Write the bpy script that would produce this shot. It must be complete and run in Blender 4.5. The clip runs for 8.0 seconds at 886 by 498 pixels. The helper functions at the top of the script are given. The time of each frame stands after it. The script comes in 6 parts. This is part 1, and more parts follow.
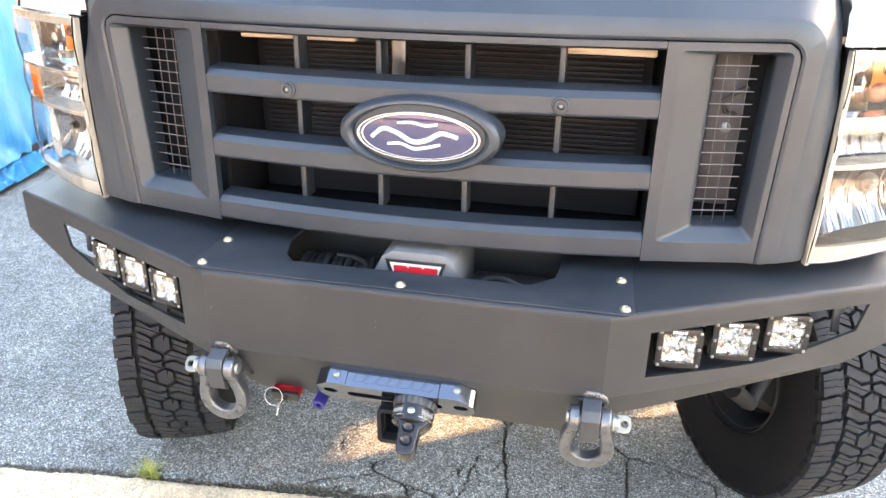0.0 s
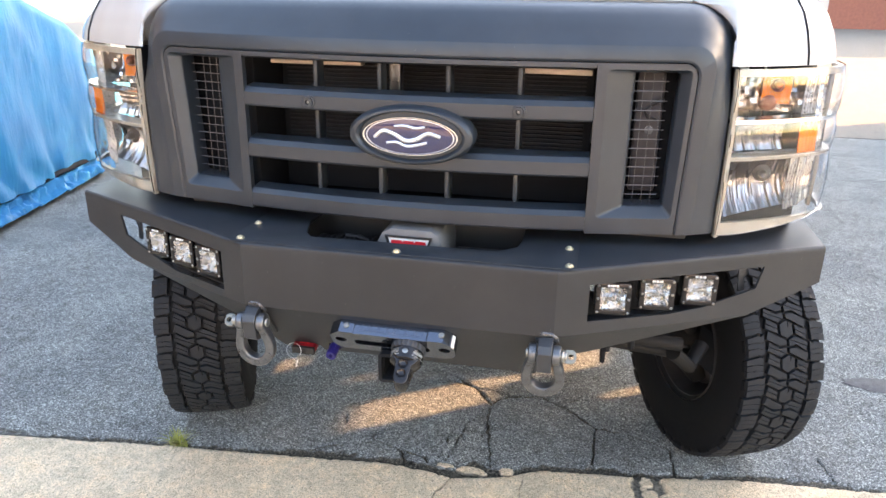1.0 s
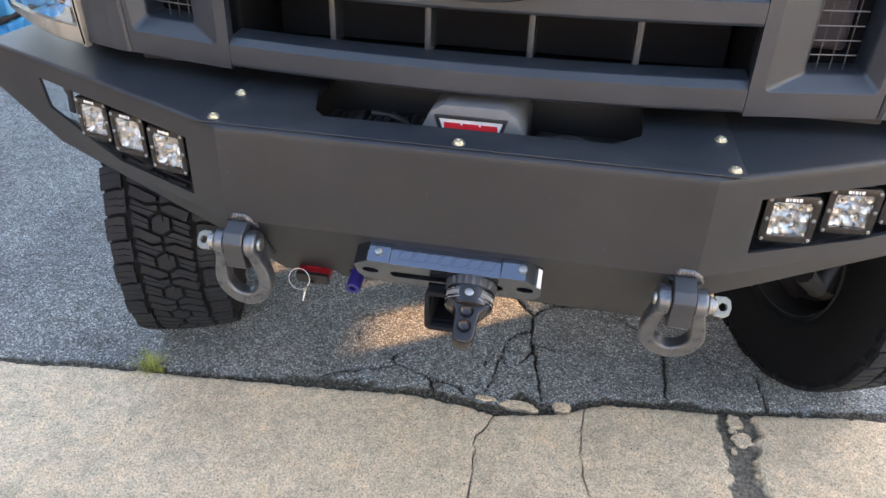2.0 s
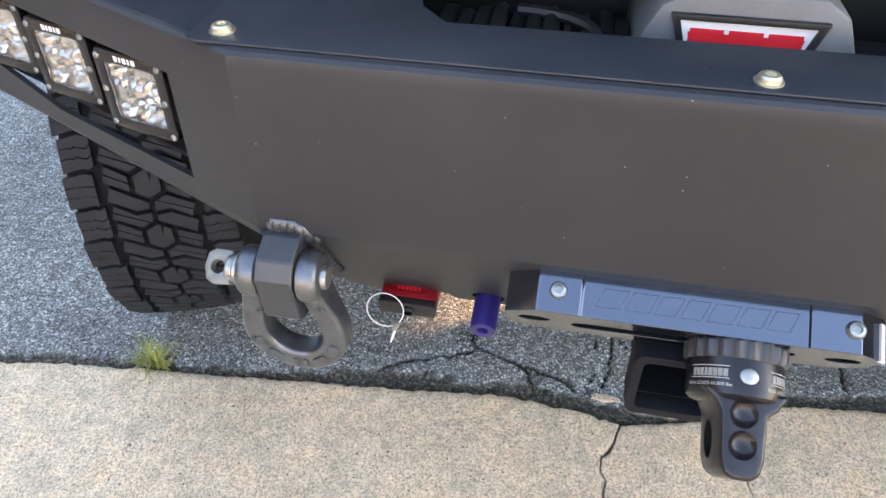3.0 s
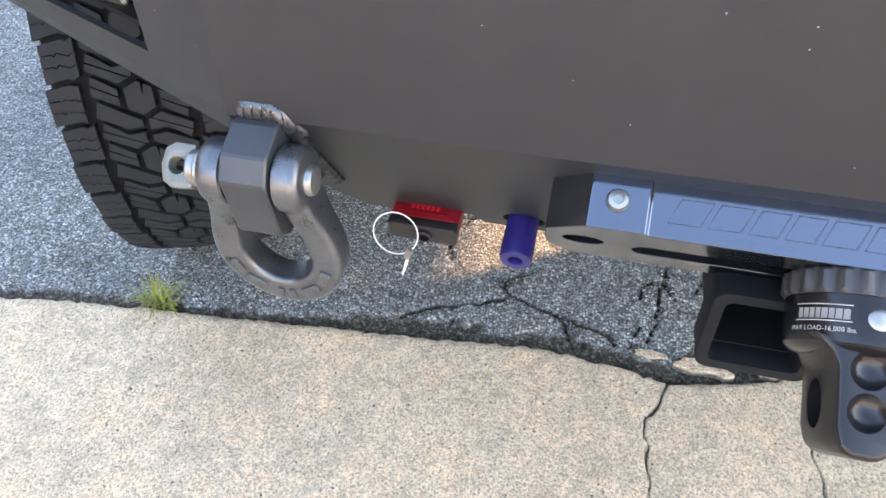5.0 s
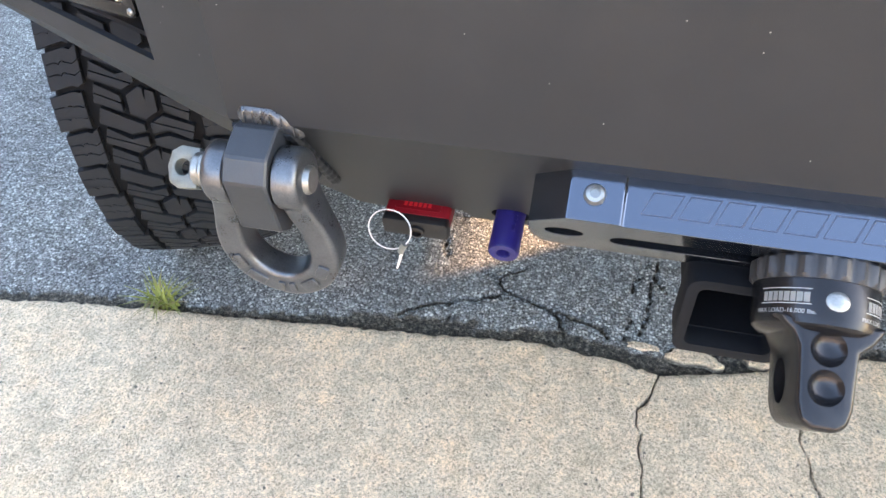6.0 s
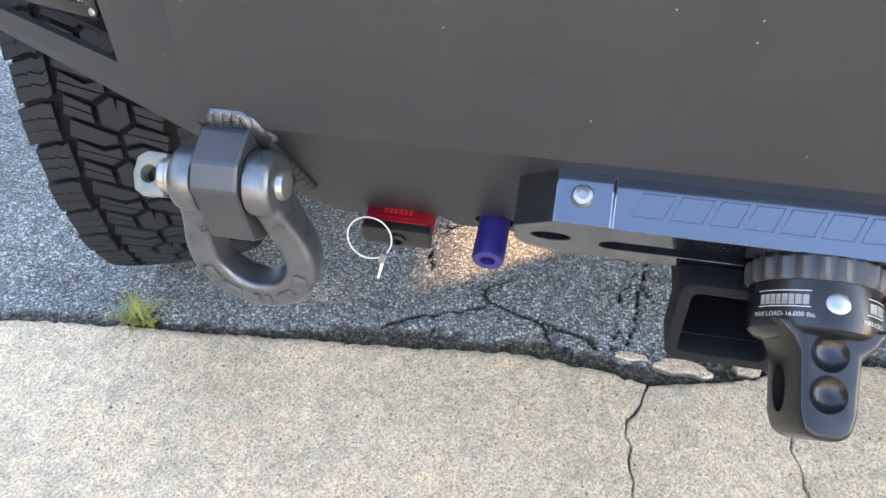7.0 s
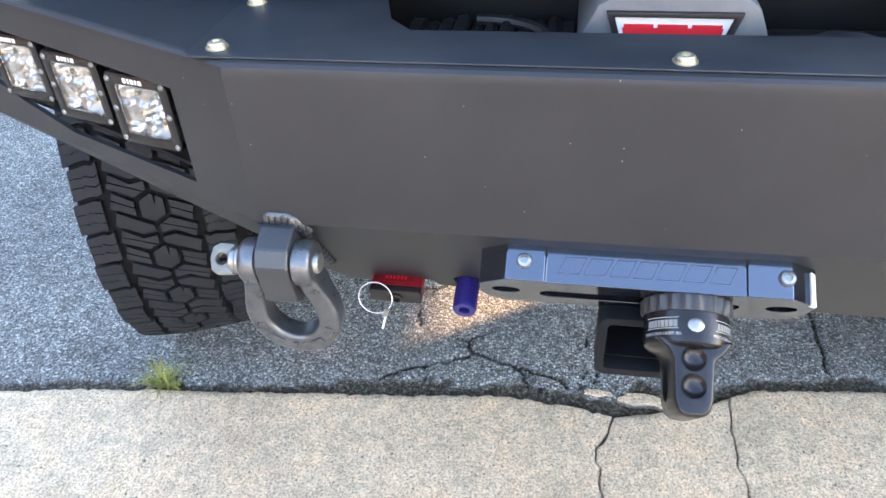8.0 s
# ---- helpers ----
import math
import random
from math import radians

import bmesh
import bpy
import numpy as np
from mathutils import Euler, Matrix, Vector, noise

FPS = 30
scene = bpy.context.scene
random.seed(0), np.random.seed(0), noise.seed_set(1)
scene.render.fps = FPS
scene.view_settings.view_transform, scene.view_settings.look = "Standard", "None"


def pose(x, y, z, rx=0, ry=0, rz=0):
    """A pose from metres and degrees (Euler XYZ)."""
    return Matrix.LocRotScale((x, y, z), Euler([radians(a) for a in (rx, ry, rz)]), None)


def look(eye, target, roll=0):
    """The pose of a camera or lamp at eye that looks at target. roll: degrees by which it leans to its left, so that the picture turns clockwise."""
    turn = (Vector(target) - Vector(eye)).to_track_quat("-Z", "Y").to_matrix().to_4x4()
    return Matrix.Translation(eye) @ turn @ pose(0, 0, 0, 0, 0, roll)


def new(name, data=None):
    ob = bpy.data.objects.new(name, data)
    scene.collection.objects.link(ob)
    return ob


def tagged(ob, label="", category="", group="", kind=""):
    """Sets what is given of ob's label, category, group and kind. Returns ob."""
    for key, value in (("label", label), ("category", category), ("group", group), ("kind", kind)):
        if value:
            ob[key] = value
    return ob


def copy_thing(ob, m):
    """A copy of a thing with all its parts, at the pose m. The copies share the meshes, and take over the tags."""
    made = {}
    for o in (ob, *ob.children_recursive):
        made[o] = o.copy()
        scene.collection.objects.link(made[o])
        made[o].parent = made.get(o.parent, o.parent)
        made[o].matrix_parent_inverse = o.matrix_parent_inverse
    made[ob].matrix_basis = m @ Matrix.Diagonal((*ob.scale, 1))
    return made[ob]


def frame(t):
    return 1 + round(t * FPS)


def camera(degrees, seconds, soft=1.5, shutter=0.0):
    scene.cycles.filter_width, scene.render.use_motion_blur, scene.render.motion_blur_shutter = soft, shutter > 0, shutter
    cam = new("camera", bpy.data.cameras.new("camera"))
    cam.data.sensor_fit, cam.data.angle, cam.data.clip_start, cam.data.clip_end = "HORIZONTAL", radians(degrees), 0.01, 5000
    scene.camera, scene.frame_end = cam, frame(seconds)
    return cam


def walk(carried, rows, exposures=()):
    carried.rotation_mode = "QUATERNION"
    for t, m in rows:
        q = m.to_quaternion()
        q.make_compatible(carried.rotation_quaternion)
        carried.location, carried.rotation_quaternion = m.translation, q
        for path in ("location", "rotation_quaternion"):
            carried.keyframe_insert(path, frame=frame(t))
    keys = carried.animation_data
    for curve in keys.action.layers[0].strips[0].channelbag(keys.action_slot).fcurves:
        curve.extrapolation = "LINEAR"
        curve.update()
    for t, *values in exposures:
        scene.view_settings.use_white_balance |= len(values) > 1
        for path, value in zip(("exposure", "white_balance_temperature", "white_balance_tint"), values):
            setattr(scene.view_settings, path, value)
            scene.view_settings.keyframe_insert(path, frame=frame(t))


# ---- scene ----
cam = camera(62.7, 8.0)
PATH = [
    (0, (0.323, -1.147, 1.578), (-0.062, 0.653, 0.796), 1.0),
    (0.2, (0.388, -1.278, 1.58), (-0.013, 0.543, 0.856), 0.4),
    (0.5, (0.44, -1.449, 1.587), (0.043, 0.39, 0.91), -0.0),
    (0.8, (0.449, -1.539, 1.592), (0.058, 0.304, 0.922), 0.4),
    (1, (0.434, -1.542, 1.59), (0.049, 0.296, 0.903), 0.8),
    (1.2, (0.411, -1.504, 1.582), (0.043, 0.324, 0.861), 1.3),
    (1.5, (0.359, -1.327, 1.512), (0.021, 0.467, 0.696), 2.2),
    (1.8, (0.249, -1.104, 1.451), (-0.066, 0.628, 0.502), 2.5),
    (2, (0.161, -1.002, 1.42), (-0.147, 0.686, 0.393), 1.9),
    (2.2, (0.059, -0.895, 1.4), (-0.235, 0.752, 0.305), 0.9),
    (3.3, (-0.156, -0.374, 1.113), (-0.448, 1.099, -0.208), 0.6),
    (3.4, (-0.159, -0.355, 1.077), (-0.462, 1.105, -0.256), 0.6),
    (3.5, (-0.164, -0.344, 1.051), (-0.471, 1.105, -0.292), 0.6),
    (3.7, (-0.169, -0.334, 1.033), (-0.486, 1.1, -0.324), 0.6),
    (4, (-0.177, -0.331, 1.037), (-0.506, 1.09, -0.331), 0.4),
    (4.5, (-0.164, -0.353, 1.065), (-0.516, 1.062, -0.304), -0.2),
    (6, (-0.135, -0.407, 1.11), (-0.496, 1.007, -0.258), -1.5),
    (6.5, (-0.136, -0.397, 1.103), (-0.481, 1.026, -0.258), -1.3),
    (7, (-0.137, -0.392, 1.089), (-0.461, 1.056, -0.251), -1.2),
    (7.2, (-0.135, -0.394, 1.095), (-0.452, 1.068, -0.233), -1.2),
    (7.5, (-0.13, -0.408, 1.113), (-0.439, 1.078, -0.19), -1.3),
    (7.7, (-0.119, -0.437, 1.14), (-0.426, 1.07, -0.139), -1.8),
    (7.8, (-0.114, -0.467, 1.163), (-0.42, 1.056, -0.097), -2.0),
    (7.9, (-0.106, -0.522, 1.205), (-0.411, 1.024, -0.026), -2.4),
    (8, (-0.102, -0.559, 1.23), (-0.402, 1.005, 0.02), -2.8),
]
walk(cam, [(t, look(eye, target, roll)) for t, eye, target, roll in PATH], [(0.0, 4.42, 8050, 18), (1.0, 3.54, 7850, 19), (1.5, 3.58, 7850, 20), (2.0, 3.3, 7650, 20), (2.2, 3.48, 7600, 20), (3.3, 3.72, 7600, 20), (4.0, 3.91, 7450, 20), (6.5, 3.82, 7300, 18), (8.0, 3.94, 6950, 18)])

# ---------------------------------------------------------------- light
SUN_TO = Vector((0.835, 0.55, 0.25)).normalized()
world = bpy.data.worlds.new("sky")
scene.world = world
world.use_nodes = True
wn = world.node_tree
sky = wn.nodes.new("ShaderNodeTexSky")
sky.sky_type = "NISHITA"
sky.sun_disc = False
sky.sun_elevation = radians(14.0)
sky.sun_rotation = math.atan2(SUN_TO.x, SUN_TO.y)
sky.air_density, sky.dust_density, sky.ozone_density = 1.0, 1.5, 1.0
wn.links.new(sky.outputs[0], wn.nodes["Background"].inputs[0])
wn.nodes["Background"].inputs[1].default_value = 0.15
sun = new("sun", bpy.data.lights.new("sun", "SUN"))
sun.data.energy, sun.data.angle, sun.data.color = 2.5, radians(0.3), (1.0, 0.63, 0.35)
sun.matrix_world = look(SUN_TO * 50, (0, 0, 0))


# ---------------------------------------------------------------- materials
def shader(name, color, rough=0.6, metal=0.0, **more):
    """A node material with its own grain; returns the material, its nodes, links and shader node."""
    m = bpy.data.materials.new(name)
    m.use_nodes = True
    t = m.node_tree
    b = t.nodes["Principled BSDF"]
    b.inputs["Base Color"].default_value = (*color, 1)
    b.inputs["Roughness"].default_value = rough
    b.inputs["Metallic"].default_value = metal
    for key, value in more.items():
        b.inputs[key.replace("_", " ")].default_value = value
    return m, t, b


def node(t, kind, **inputs):
    n = t.nodes.new(kind)
    for key, value in inputs.items():
        n.inputs[1 if key == "Value_001" else key.replace("_", " ")].default_value = value
    return n


def coords(t, where="Object"):
    return t.nodes.new("ShaderNodeTexCoord").outputs[where]


def ramp(t, source, stops):
    n = t.nodes.new("ShaderNodeValToRGB")
    els = n.color_ramp.elements
    while len(els) < len(stops):
        els.new(0.5)
    for e, (p, c) in zip(els, stops):
        e.position, e.color = p, (*c, 1) if len(c) == 3 else c
    t.links.new(source, n.inputs[0])
    return n.outputs[0]


def mix(t, a, b, fac, blend="MIX"):
    n = t.nodes.new("ShaderNodeMix")
    n.data_type, n.blend_type = "RGBA", blend
    for sock, v in ((n.inputs[6], a), (n.inputs[7], b), (n.inputs[0], fac)):
        if isinstance(v, (int, float)):
            sock.default_value = v
        elif isinstance(v, tuple):
            sock.default_value = (*v, 1)
        else:
            t.links.new(v, sock)
    return n.outputs[2]


def noise_tex(t, vec, scale, detail=4.0, rough=0.55):
    n = node(t, "ShaderNodeTexNoise", Scale=scale, Detail=detail, Roughness=rough)
    t.links.new(vec, n.inputs["Vector"])
    return n.outputs["Fac"]


def bump(t, b, height, strength=0.3, distance=0.002):
    n = node(t, "ShaderNodeBump", Strength=strength, Distance=distance)
    t.links.new(height, n.inputs["Height"])
    t.links.new(n.outputs[0], b.inputs["Normal"])


def grained(name, dark, light, rough=(0.45, 0.65), metal=0.0, scale=60.0, fine=900.0, bumpy=0.15, dist=0.0006, **more):
    """Two scales of variation between two colours, with fine relief."""
    m, t, b = shader(name, light, rough[1], metal, **more)
    v = coords(t)
    big, small = noise_tex(t, v, scale), noise_tex(t, v, fine, 2.0)
    both = mix(t, big, small, 0.4)
    t.links.new(ramp(t, both, ((0.3, dark), (0.7, light))), b.inputs["Base Color"])
    r = node(t, "ShaderNodeMapRange", From_Min=0.3, From_Max=0.7, To_Min=rough[0], To_Max=rough[1])
    t.links.new(both, r.inputs["Value"])
    t.links.new(r.outputs[0], b.inputs["Roughness"])
    bump(t, b, small, bumpy, dist)
    return m


def asphalt_material():
    m, t, b = shader("asphalt", (0.15, 0.15, 0.15), 0.85)
    v = coords(t)
    chips = node(t, "ShaderNodeTexVoronoi", Scale=170.0)
    t.links.new(v, chips.inputs["Vector"])
    fine = node(t, "ShaderNodeTexVoronoi", Scale=420.0)
    t.links.new(v, fine.inputs["Vector"])
    tone = t.nodes.new("ShaderNodeSeparateColor")
    t.links.new(chips.outputs["Color"], tone.inputs[0])
    stone = ramp(t, tone.outputs[0], ((0.0, (0.045, 0.047, 0.05)), (0.40, (0.17, 0.178, 0.185)), (0.75, (0.31, 0.32, 0.325)), (1.0, (0.54, 0.55, 0.54))))
    tone2 = t.nodes.new("ShaderNodeSeparateColor")
    t.links.new(fine.outputs["Color"], tone2.inputs[0])
    grit = ramp(t, tone2.outputs[1], ((0.0, (0.03, 0.031, 0.033)), (0.6, (0.125, 0.130, 0.134)), (1.0, (0.36, 0.365, 0.36))))
    edge = ramp(t, chips.outputs["Distance"], ((0.38, (0, 0, 0)), (0.60, (1, 1, 1))))
    col = mix(t, stone, grit, edge)
    wide = noise_tex(t, v, 2.2, 5.0)
    col = mix(t, col, ramp(t, wide, ((0.3, (0.72, 0.72, 0.74)), (0.7, (1.15, 1.14, 1.12)))), 1.0, "MULTIPLY")
    grime = ramp(t, noise_tex(t, v, 16.0, 7.0, 0.72), ((0.34, (0.62, 0.60, 0.57)), (0.48, (0.96, 0.96, 0.96)), (0.64, (1.14, 1.15, 1.16))))
    col = mix(t, col, grime, 0.8, "MULTIPLY")
    col = mix(t, col, (1.21, 1.27, 1.225), 1.0, "MULTIPLY")
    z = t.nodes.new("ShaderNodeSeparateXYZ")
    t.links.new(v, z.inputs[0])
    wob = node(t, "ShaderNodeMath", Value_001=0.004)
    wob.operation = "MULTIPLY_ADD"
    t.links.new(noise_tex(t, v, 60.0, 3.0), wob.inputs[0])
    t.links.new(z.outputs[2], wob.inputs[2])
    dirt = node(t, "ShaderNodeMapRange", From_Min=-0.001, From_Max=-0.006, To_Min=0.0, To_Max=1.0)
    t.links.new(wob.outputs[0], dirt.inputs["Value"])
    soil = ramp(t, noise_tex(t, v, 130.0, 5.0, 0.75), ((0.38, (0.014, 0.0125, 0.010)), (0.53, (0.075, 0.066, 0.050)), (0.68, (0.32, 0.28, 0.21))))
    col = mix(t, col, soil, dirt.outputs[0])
    t.links.new(col, b.inputs["Base Color"])
    h = mix(t, chips.outputs["Distance"], fine.outputs["Distance"], 0.35)
    inv = node(t, "ShaderNodeMath", Value=1.0)
    inv.operation = "SUBTRACT"
    t.links.new(h, inv.inputs[1])
    bump(t, b, inv.outputs[0], 1.0, 0.006)
    return m


def concrete_material(name, low, high, pit=1.0):
    m, t, b = shader(name, high, 0.85)
    v = coords(t)
    wide = noise_tex(t, v, 1.7, 6.0, 0.6)
    mid = noise_tex(t, v, 26.0, 6.0, 0.7)
    fine = mix(t, noise_tex(t, v, 190.0, 6.0, 0.75), noise_tex(t, v, 460.0, 3.0, 0.6), 0.42)
    pits = node(t, "ShaderNodeTexVoronoi", Scale=260.0)
    t.links.new(v, pits.inputs["Vector"])
    grains = t.nodes.new("ShaderNodeSeparateColor")
    t.links.new(pits.outputs["Color"], grains.inputs[0])
    col = ramp(t, mix(t, wide, mid, 0.65), ((0.32, low), (0.66, high)))
    col = mix(t, col, ramp(t, fine, ((0.385, (0.26, 0.25, 0.235)), (0.465, (0.93, 0.925, 0.91)), (0.56, (1.25, 1.24, 1.215)))), 1.0, "MULTIPLY")
    col = mix(t, col, ramp(t, grains.outputs[1], ((0.0, (0.72, 0.71, 0.69)), (0.35, (0.98, 0.98, 0.97)), (1.0, (1.16, 1.16, 1.15)))), 1.0, "MULTIPLY")
    specks = node(t, "ShaderNodeTexVoronoi", Scale=120.0)
    t.links.new(v, specks.inputs["Vector"])
    tone = t.nodes.new("ShaderNodeSeparateColor")
    t.links.new(specks.outputs["Color"], tone.inputs[0])
    rare = node(t, "ShaderNodeMath", Value_001=0.975)
    rare.operation = "GREATER_THAN"
    t.links.new(tone.outputs[0], rare.inputs[0])
    ragged = node(t, "ShaderNodeMath")
    ragged.operation = "ADD"
    t.links.new(specks.outputs["Distance"], ragged.inputs[0])
    t.links.new(fine, ragged.inputs[1])
    near = node(t, "ShaderNodeMath", Value_001=0.80)
    near.operation = "LESS_THAN"
    t.links.new(ragged.outputs[0], near.inputs[0])
    both = node(t, "ShaderNodeMath")
    both.operation = "MULTIPLY"
    t.links.new(rare.outputs[0], both.inputs[0])
    t.links.new(near.outputs[0], both.inputs[1])
    col = mix(t, col, (0.17, 0.15, 0.12), both.outputs[0])
    stain = ramp(t, noise_tex(t, v, 7.5, 7.0, 0.74), ((0.34, (0.70, 0.73, 0.72)), (0.50, (1, 1, 1)), (0.64, (1.10, 1.03, 0.95))))
    col = mix(t, col, stain, 0.85, "MULTIPLY")
    weep = ramp(t, noise_tex(t, v, 38.0, 5.0, 0.7), ((0.36, (0.76, 0.78, 0.76)), (0.52, (1, 1, 1)), (0.68, (1.06, 1.04, 1.0))))
    col = mix(t, col, weep, 0.7, "MULTIPLY")
    z = t.nodes.new("ShaderNodeSeparateXYZ")
    t.links.new(v, z.inputs[0])
    dirt = node(t, "ShaderNodeMapRange", From_Min=0.001, From_Max=-0.006, To_Min=0.0, To_Max=1.0)
    t.links.new(z.outputs[2], dirt.inputs["Value"])
    soil = ramp(t, noise_tex(t, v, 120.0, 5.0, 0.75), ((0.35, (0.05, 0.043, 0.034)), (0.50, (0.17, 0.150, 0.120)), (0.68, (0.34, 0.305, 0.245))))
    col = mix(t, col, soil, dirt.outputs[0])
    t.links.new(col, b.inputs["Base Color"])
    bump(t, b, mix(t, mid, fine, 0.8), 0.9 * pit, 0.009)
    return m


def tarp_material():
    m, t, b = shader("blue_tarp", (0.02, 0.25, 0.62), 0.55)
    v = coords(t)
    t.links.new(ramp(t, noise_tex(t, v, 3.0, 5.0), ((0.3, (0.002, 0.185, 0.405)), (0.7, (0.004, 0.245, 0.485)))), b.inputs["Base Color"])
    weave = node(t, "ShaderNodeTexWave", Scale=140.0, Distortion=0.4)
    t.links.new(v, weave.inputs["Vector"])
    long = node(t, "ShaderNodeMapping")
    long.inputs["Scale"].default_value = (1.0, 2.2, 0.35)
    long.inputs["Rotation"].default_value = (0.5, 0.0, 0.0)
    t.links.new(v, long.inputs["Vector"])
    crease = mix(t, noise_tex(t, v, 5.0, 4.0, 0.5), noise_tex(t, long.outputs[0], 14.0, 5.0, 0.6), 0.55)
    bump(t, b, mix(t, weave.outputs["Fac"], crease, 0.985), 0.55, 0.026)
    b.inputs["Transmission Weight"].default_value = 0.0
    return m


def powder_material(name, dark, light, rough, dust=0.0):
    """Textured black powder coat with a few pale dust specks."""
    m, t, b = shader(name, light, rough)
    v = coords(t)
    b.inputs["Specular Tint"].default_value = (0.88, 0.945, 1.0, 1.0)
    fine = noise_tex(t, v, 1500.0, 2.0)
    col = ramp(t, mix(t, noise_tex(t, v, 9.0, 5.0), fine, 0.35), ((0.3, dark), (0.7, light)))
    if dust:
        d = node(t, "ShaderNodeTexVoronoi", Scale=110.0)
        t.links.new(v, d.inputs["Vector"])
        tone = t.nodes.new("ShaderNodeSeparateColor")
        t.links.new(d.outputs["Color"], tone.inputs[0])
        rare = node(t, "ShaderNodeMath", Value_001=0.88)
        rare.operation = "GREATER_THAN"
        t.links.new(tone.outputs[0], rare.inputs[0])
        near = node(t, "ShaderNodeMath", Value_001=0.058)
        near.operation = "LESS_THAN"
        t.links.new(d.outputs["Distance"], near.inputs[0])
        spot = node(t, "ShaderNodeMath")
        spot.operation = "MULTIPLY"
        t.links.new(rare.outputs[0], spot.inputs[0])
        t.links.new(near.outputs[0], spot.inputs[1])
        col = mix(t, col, (0.26, 0.25, 0.24), spot.outputs[0])
        film = ramp(t, noise_tex(t, v, 3.5, 6.0, 0.65), ((0.42, (0, 0, 0)), (0.75, (dust, dust, dust))))
        col = mix(t, col, (0.22, 0.21, 0.20), film)
    t.links.new(col, b.inputs["Base Color"])
    bump(t, b, fine, 0.28, 0.0006)
    return m


def glass_material(name, color=(1, 1, 1), rough=0.02):
    m, t, b = shader(name, color, rough)
    b.inputs["Transmission Weight"].default_value = 1.0
    b.inputs["IOR"].default_value = 1.45
    return m


ASPHALT = asphalt_material()
CONCRETE = concrete_material("concrete", (0.580, 0.464, 0.334), (0.765, 0.638, 0.480))
FAR_CONCRETE = concrete_material("pale_concrete", (0.15, 0.138, 0.120), (0.21, 0.193, 0.170), 0.5)
TARP = tarp_material()
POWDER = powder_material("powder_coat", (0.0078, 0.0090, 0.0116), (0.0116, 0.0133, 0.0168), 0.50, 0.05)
# Dusty bumper coat; the sky's bluish sheen is put into its colour.
SKY_TINT_COAT = powder_material("dusty_sky_tinted_coat", (0.0098, 0.0136, 0.0186), (0.0180, 0.0238, 0.0312), 0.46, 0.10)
TRIM = powder_material("black_trim", (0.0136, 0.0190, 0.0262), (0.0212, 0.0290, 0.0390), 0.36, 0.05)
BLACK = grained("black_plastic", (0.005, 0.005, 0.006), (0.011, 0.011, 0.012), (0.45, 0.6))
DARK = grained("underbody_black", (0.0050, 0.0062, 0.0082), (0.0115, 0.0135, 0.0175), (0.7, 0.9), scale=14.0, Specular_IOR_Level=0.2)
RUBBER = grained("tyre_rubber", (0.0066, 0.0083, 0.0109), (0.0128, 0.0163, 0.0215), (0.6, 0.78), scale=40.0, fine=500.0, bumpy=0.3, Specular_IOR_Level=0.28)
WALL_RUBBER = grained("sidewall_rubber", (0.0036, 0.0042, 0.0052), (0.007, 0.0080, 0.0098), (0.7, 0.85), scale=30.0, Specular_IOR_Level=0.16)
WHITE = grained("white_paint", (0.36, 0.37, 0.37), (0.41, 0.415, 0.415), (0.18, 0.28), scale=5.0, bumpy=0.02, Coat_Weight=0.4)
GALV = grained("galvanised_steel", (0.082, 0.089, 0.098), (0.155, 0.165, 0.178), (0.24, 0.40), 0.8, scale=55.0, fine=700.0)
ZINC = grained("bright_zinc", (0.22, 0.225, 0.215), (0.36, 0.365, 0.35), (0.26, 0.42), 0.85, scale=200.0)
DULL_ZINC = grained("dull_zinc", (0.13, 0.14, 0.13), (0.21, 0.225, 0.205), (0.45, 0.6), 0.5, scale=120.0)
WELD = grained("weld_metal", (0.060, 0.064, 0.070), (0.135, 0.142, 0.152), (0.22, 0.38), 0.75, scale=120.0, fine=700.0)
BRASSY = grained("yellow_zinc", (0.50, 0.47, 0.34), (0.66, 0.63, 0.50), (0.3, 0.42), 0.85, scale=200.0)
LUG = grained("lug_paint", (0.017, 0.0198, 0.0240), (0.034, 0.0388, 0.0455), (0.28, 0.40), scale=30.0)
ANODISED = grained("black_anodised", (0.006, 0.0068, 0.0085), (0.010, 0.0112, 0.0135), (0.09, 0.14), 0.0, scale=30.0, fine=1500.0, bumpy=0.03, IOR=2.4, Specular_Tint=(0.68, 0.80, 1.0, 1.0))
ANO_MATT = grained("matt_anodised", (0.022, 0.022, 0.024), (0.036, 0.036, 0.039), (0.20, 0.28), 0.7, scale=30.0)
COLLAR = grained("collar_grey", (0.028, 0.029, 0.031), (0.045, 0.046, 0.049), (0.38, 0.5), 0.2, scale=60.0)
DIM_PRINT = grained("dim_print", (0.36, 0.36, 0.34), (0.46, 0.46, 0.44), (0.5, 0.6))
ENGRAVE = grained("engraved_line", (0.075, 0.085, 0.11), (0.105, 0.115, 0.15), (0.4, 0.5), 0.8)
FOIL = grained("headlamp_foil", (0.33, 0.34, 0.355), (0.45, 0.46, 0.475), (0.07, 0.14), 0.95, scale=8.0, fine=300.0, bumpy=0.02, dist=0.001)
POD_FOIL = grained("pod_foil", (0.30, 0.30, 0.30), (0.50, 0.50, 0.49), (0.05, 0.12), 0.92, scale=30.0, fine=300.0, bumpy=0.02, dist=0.0005)
CHROME = grained("chrome", (0.80, 0.80, 0.80), (0.88, 0.88, 0.88), (0.04, 0.10), 1.0, scale=20.0, bumpy=0.0)
REFLECTOR = grained("reflector_foil", (0.31, 0.32, 0.33), (0.45, 0.46, 0.47), (0.20, 0.42), 0.72, scale=90.0, fine=260.0, bumpy=0.3, dist=0.002)
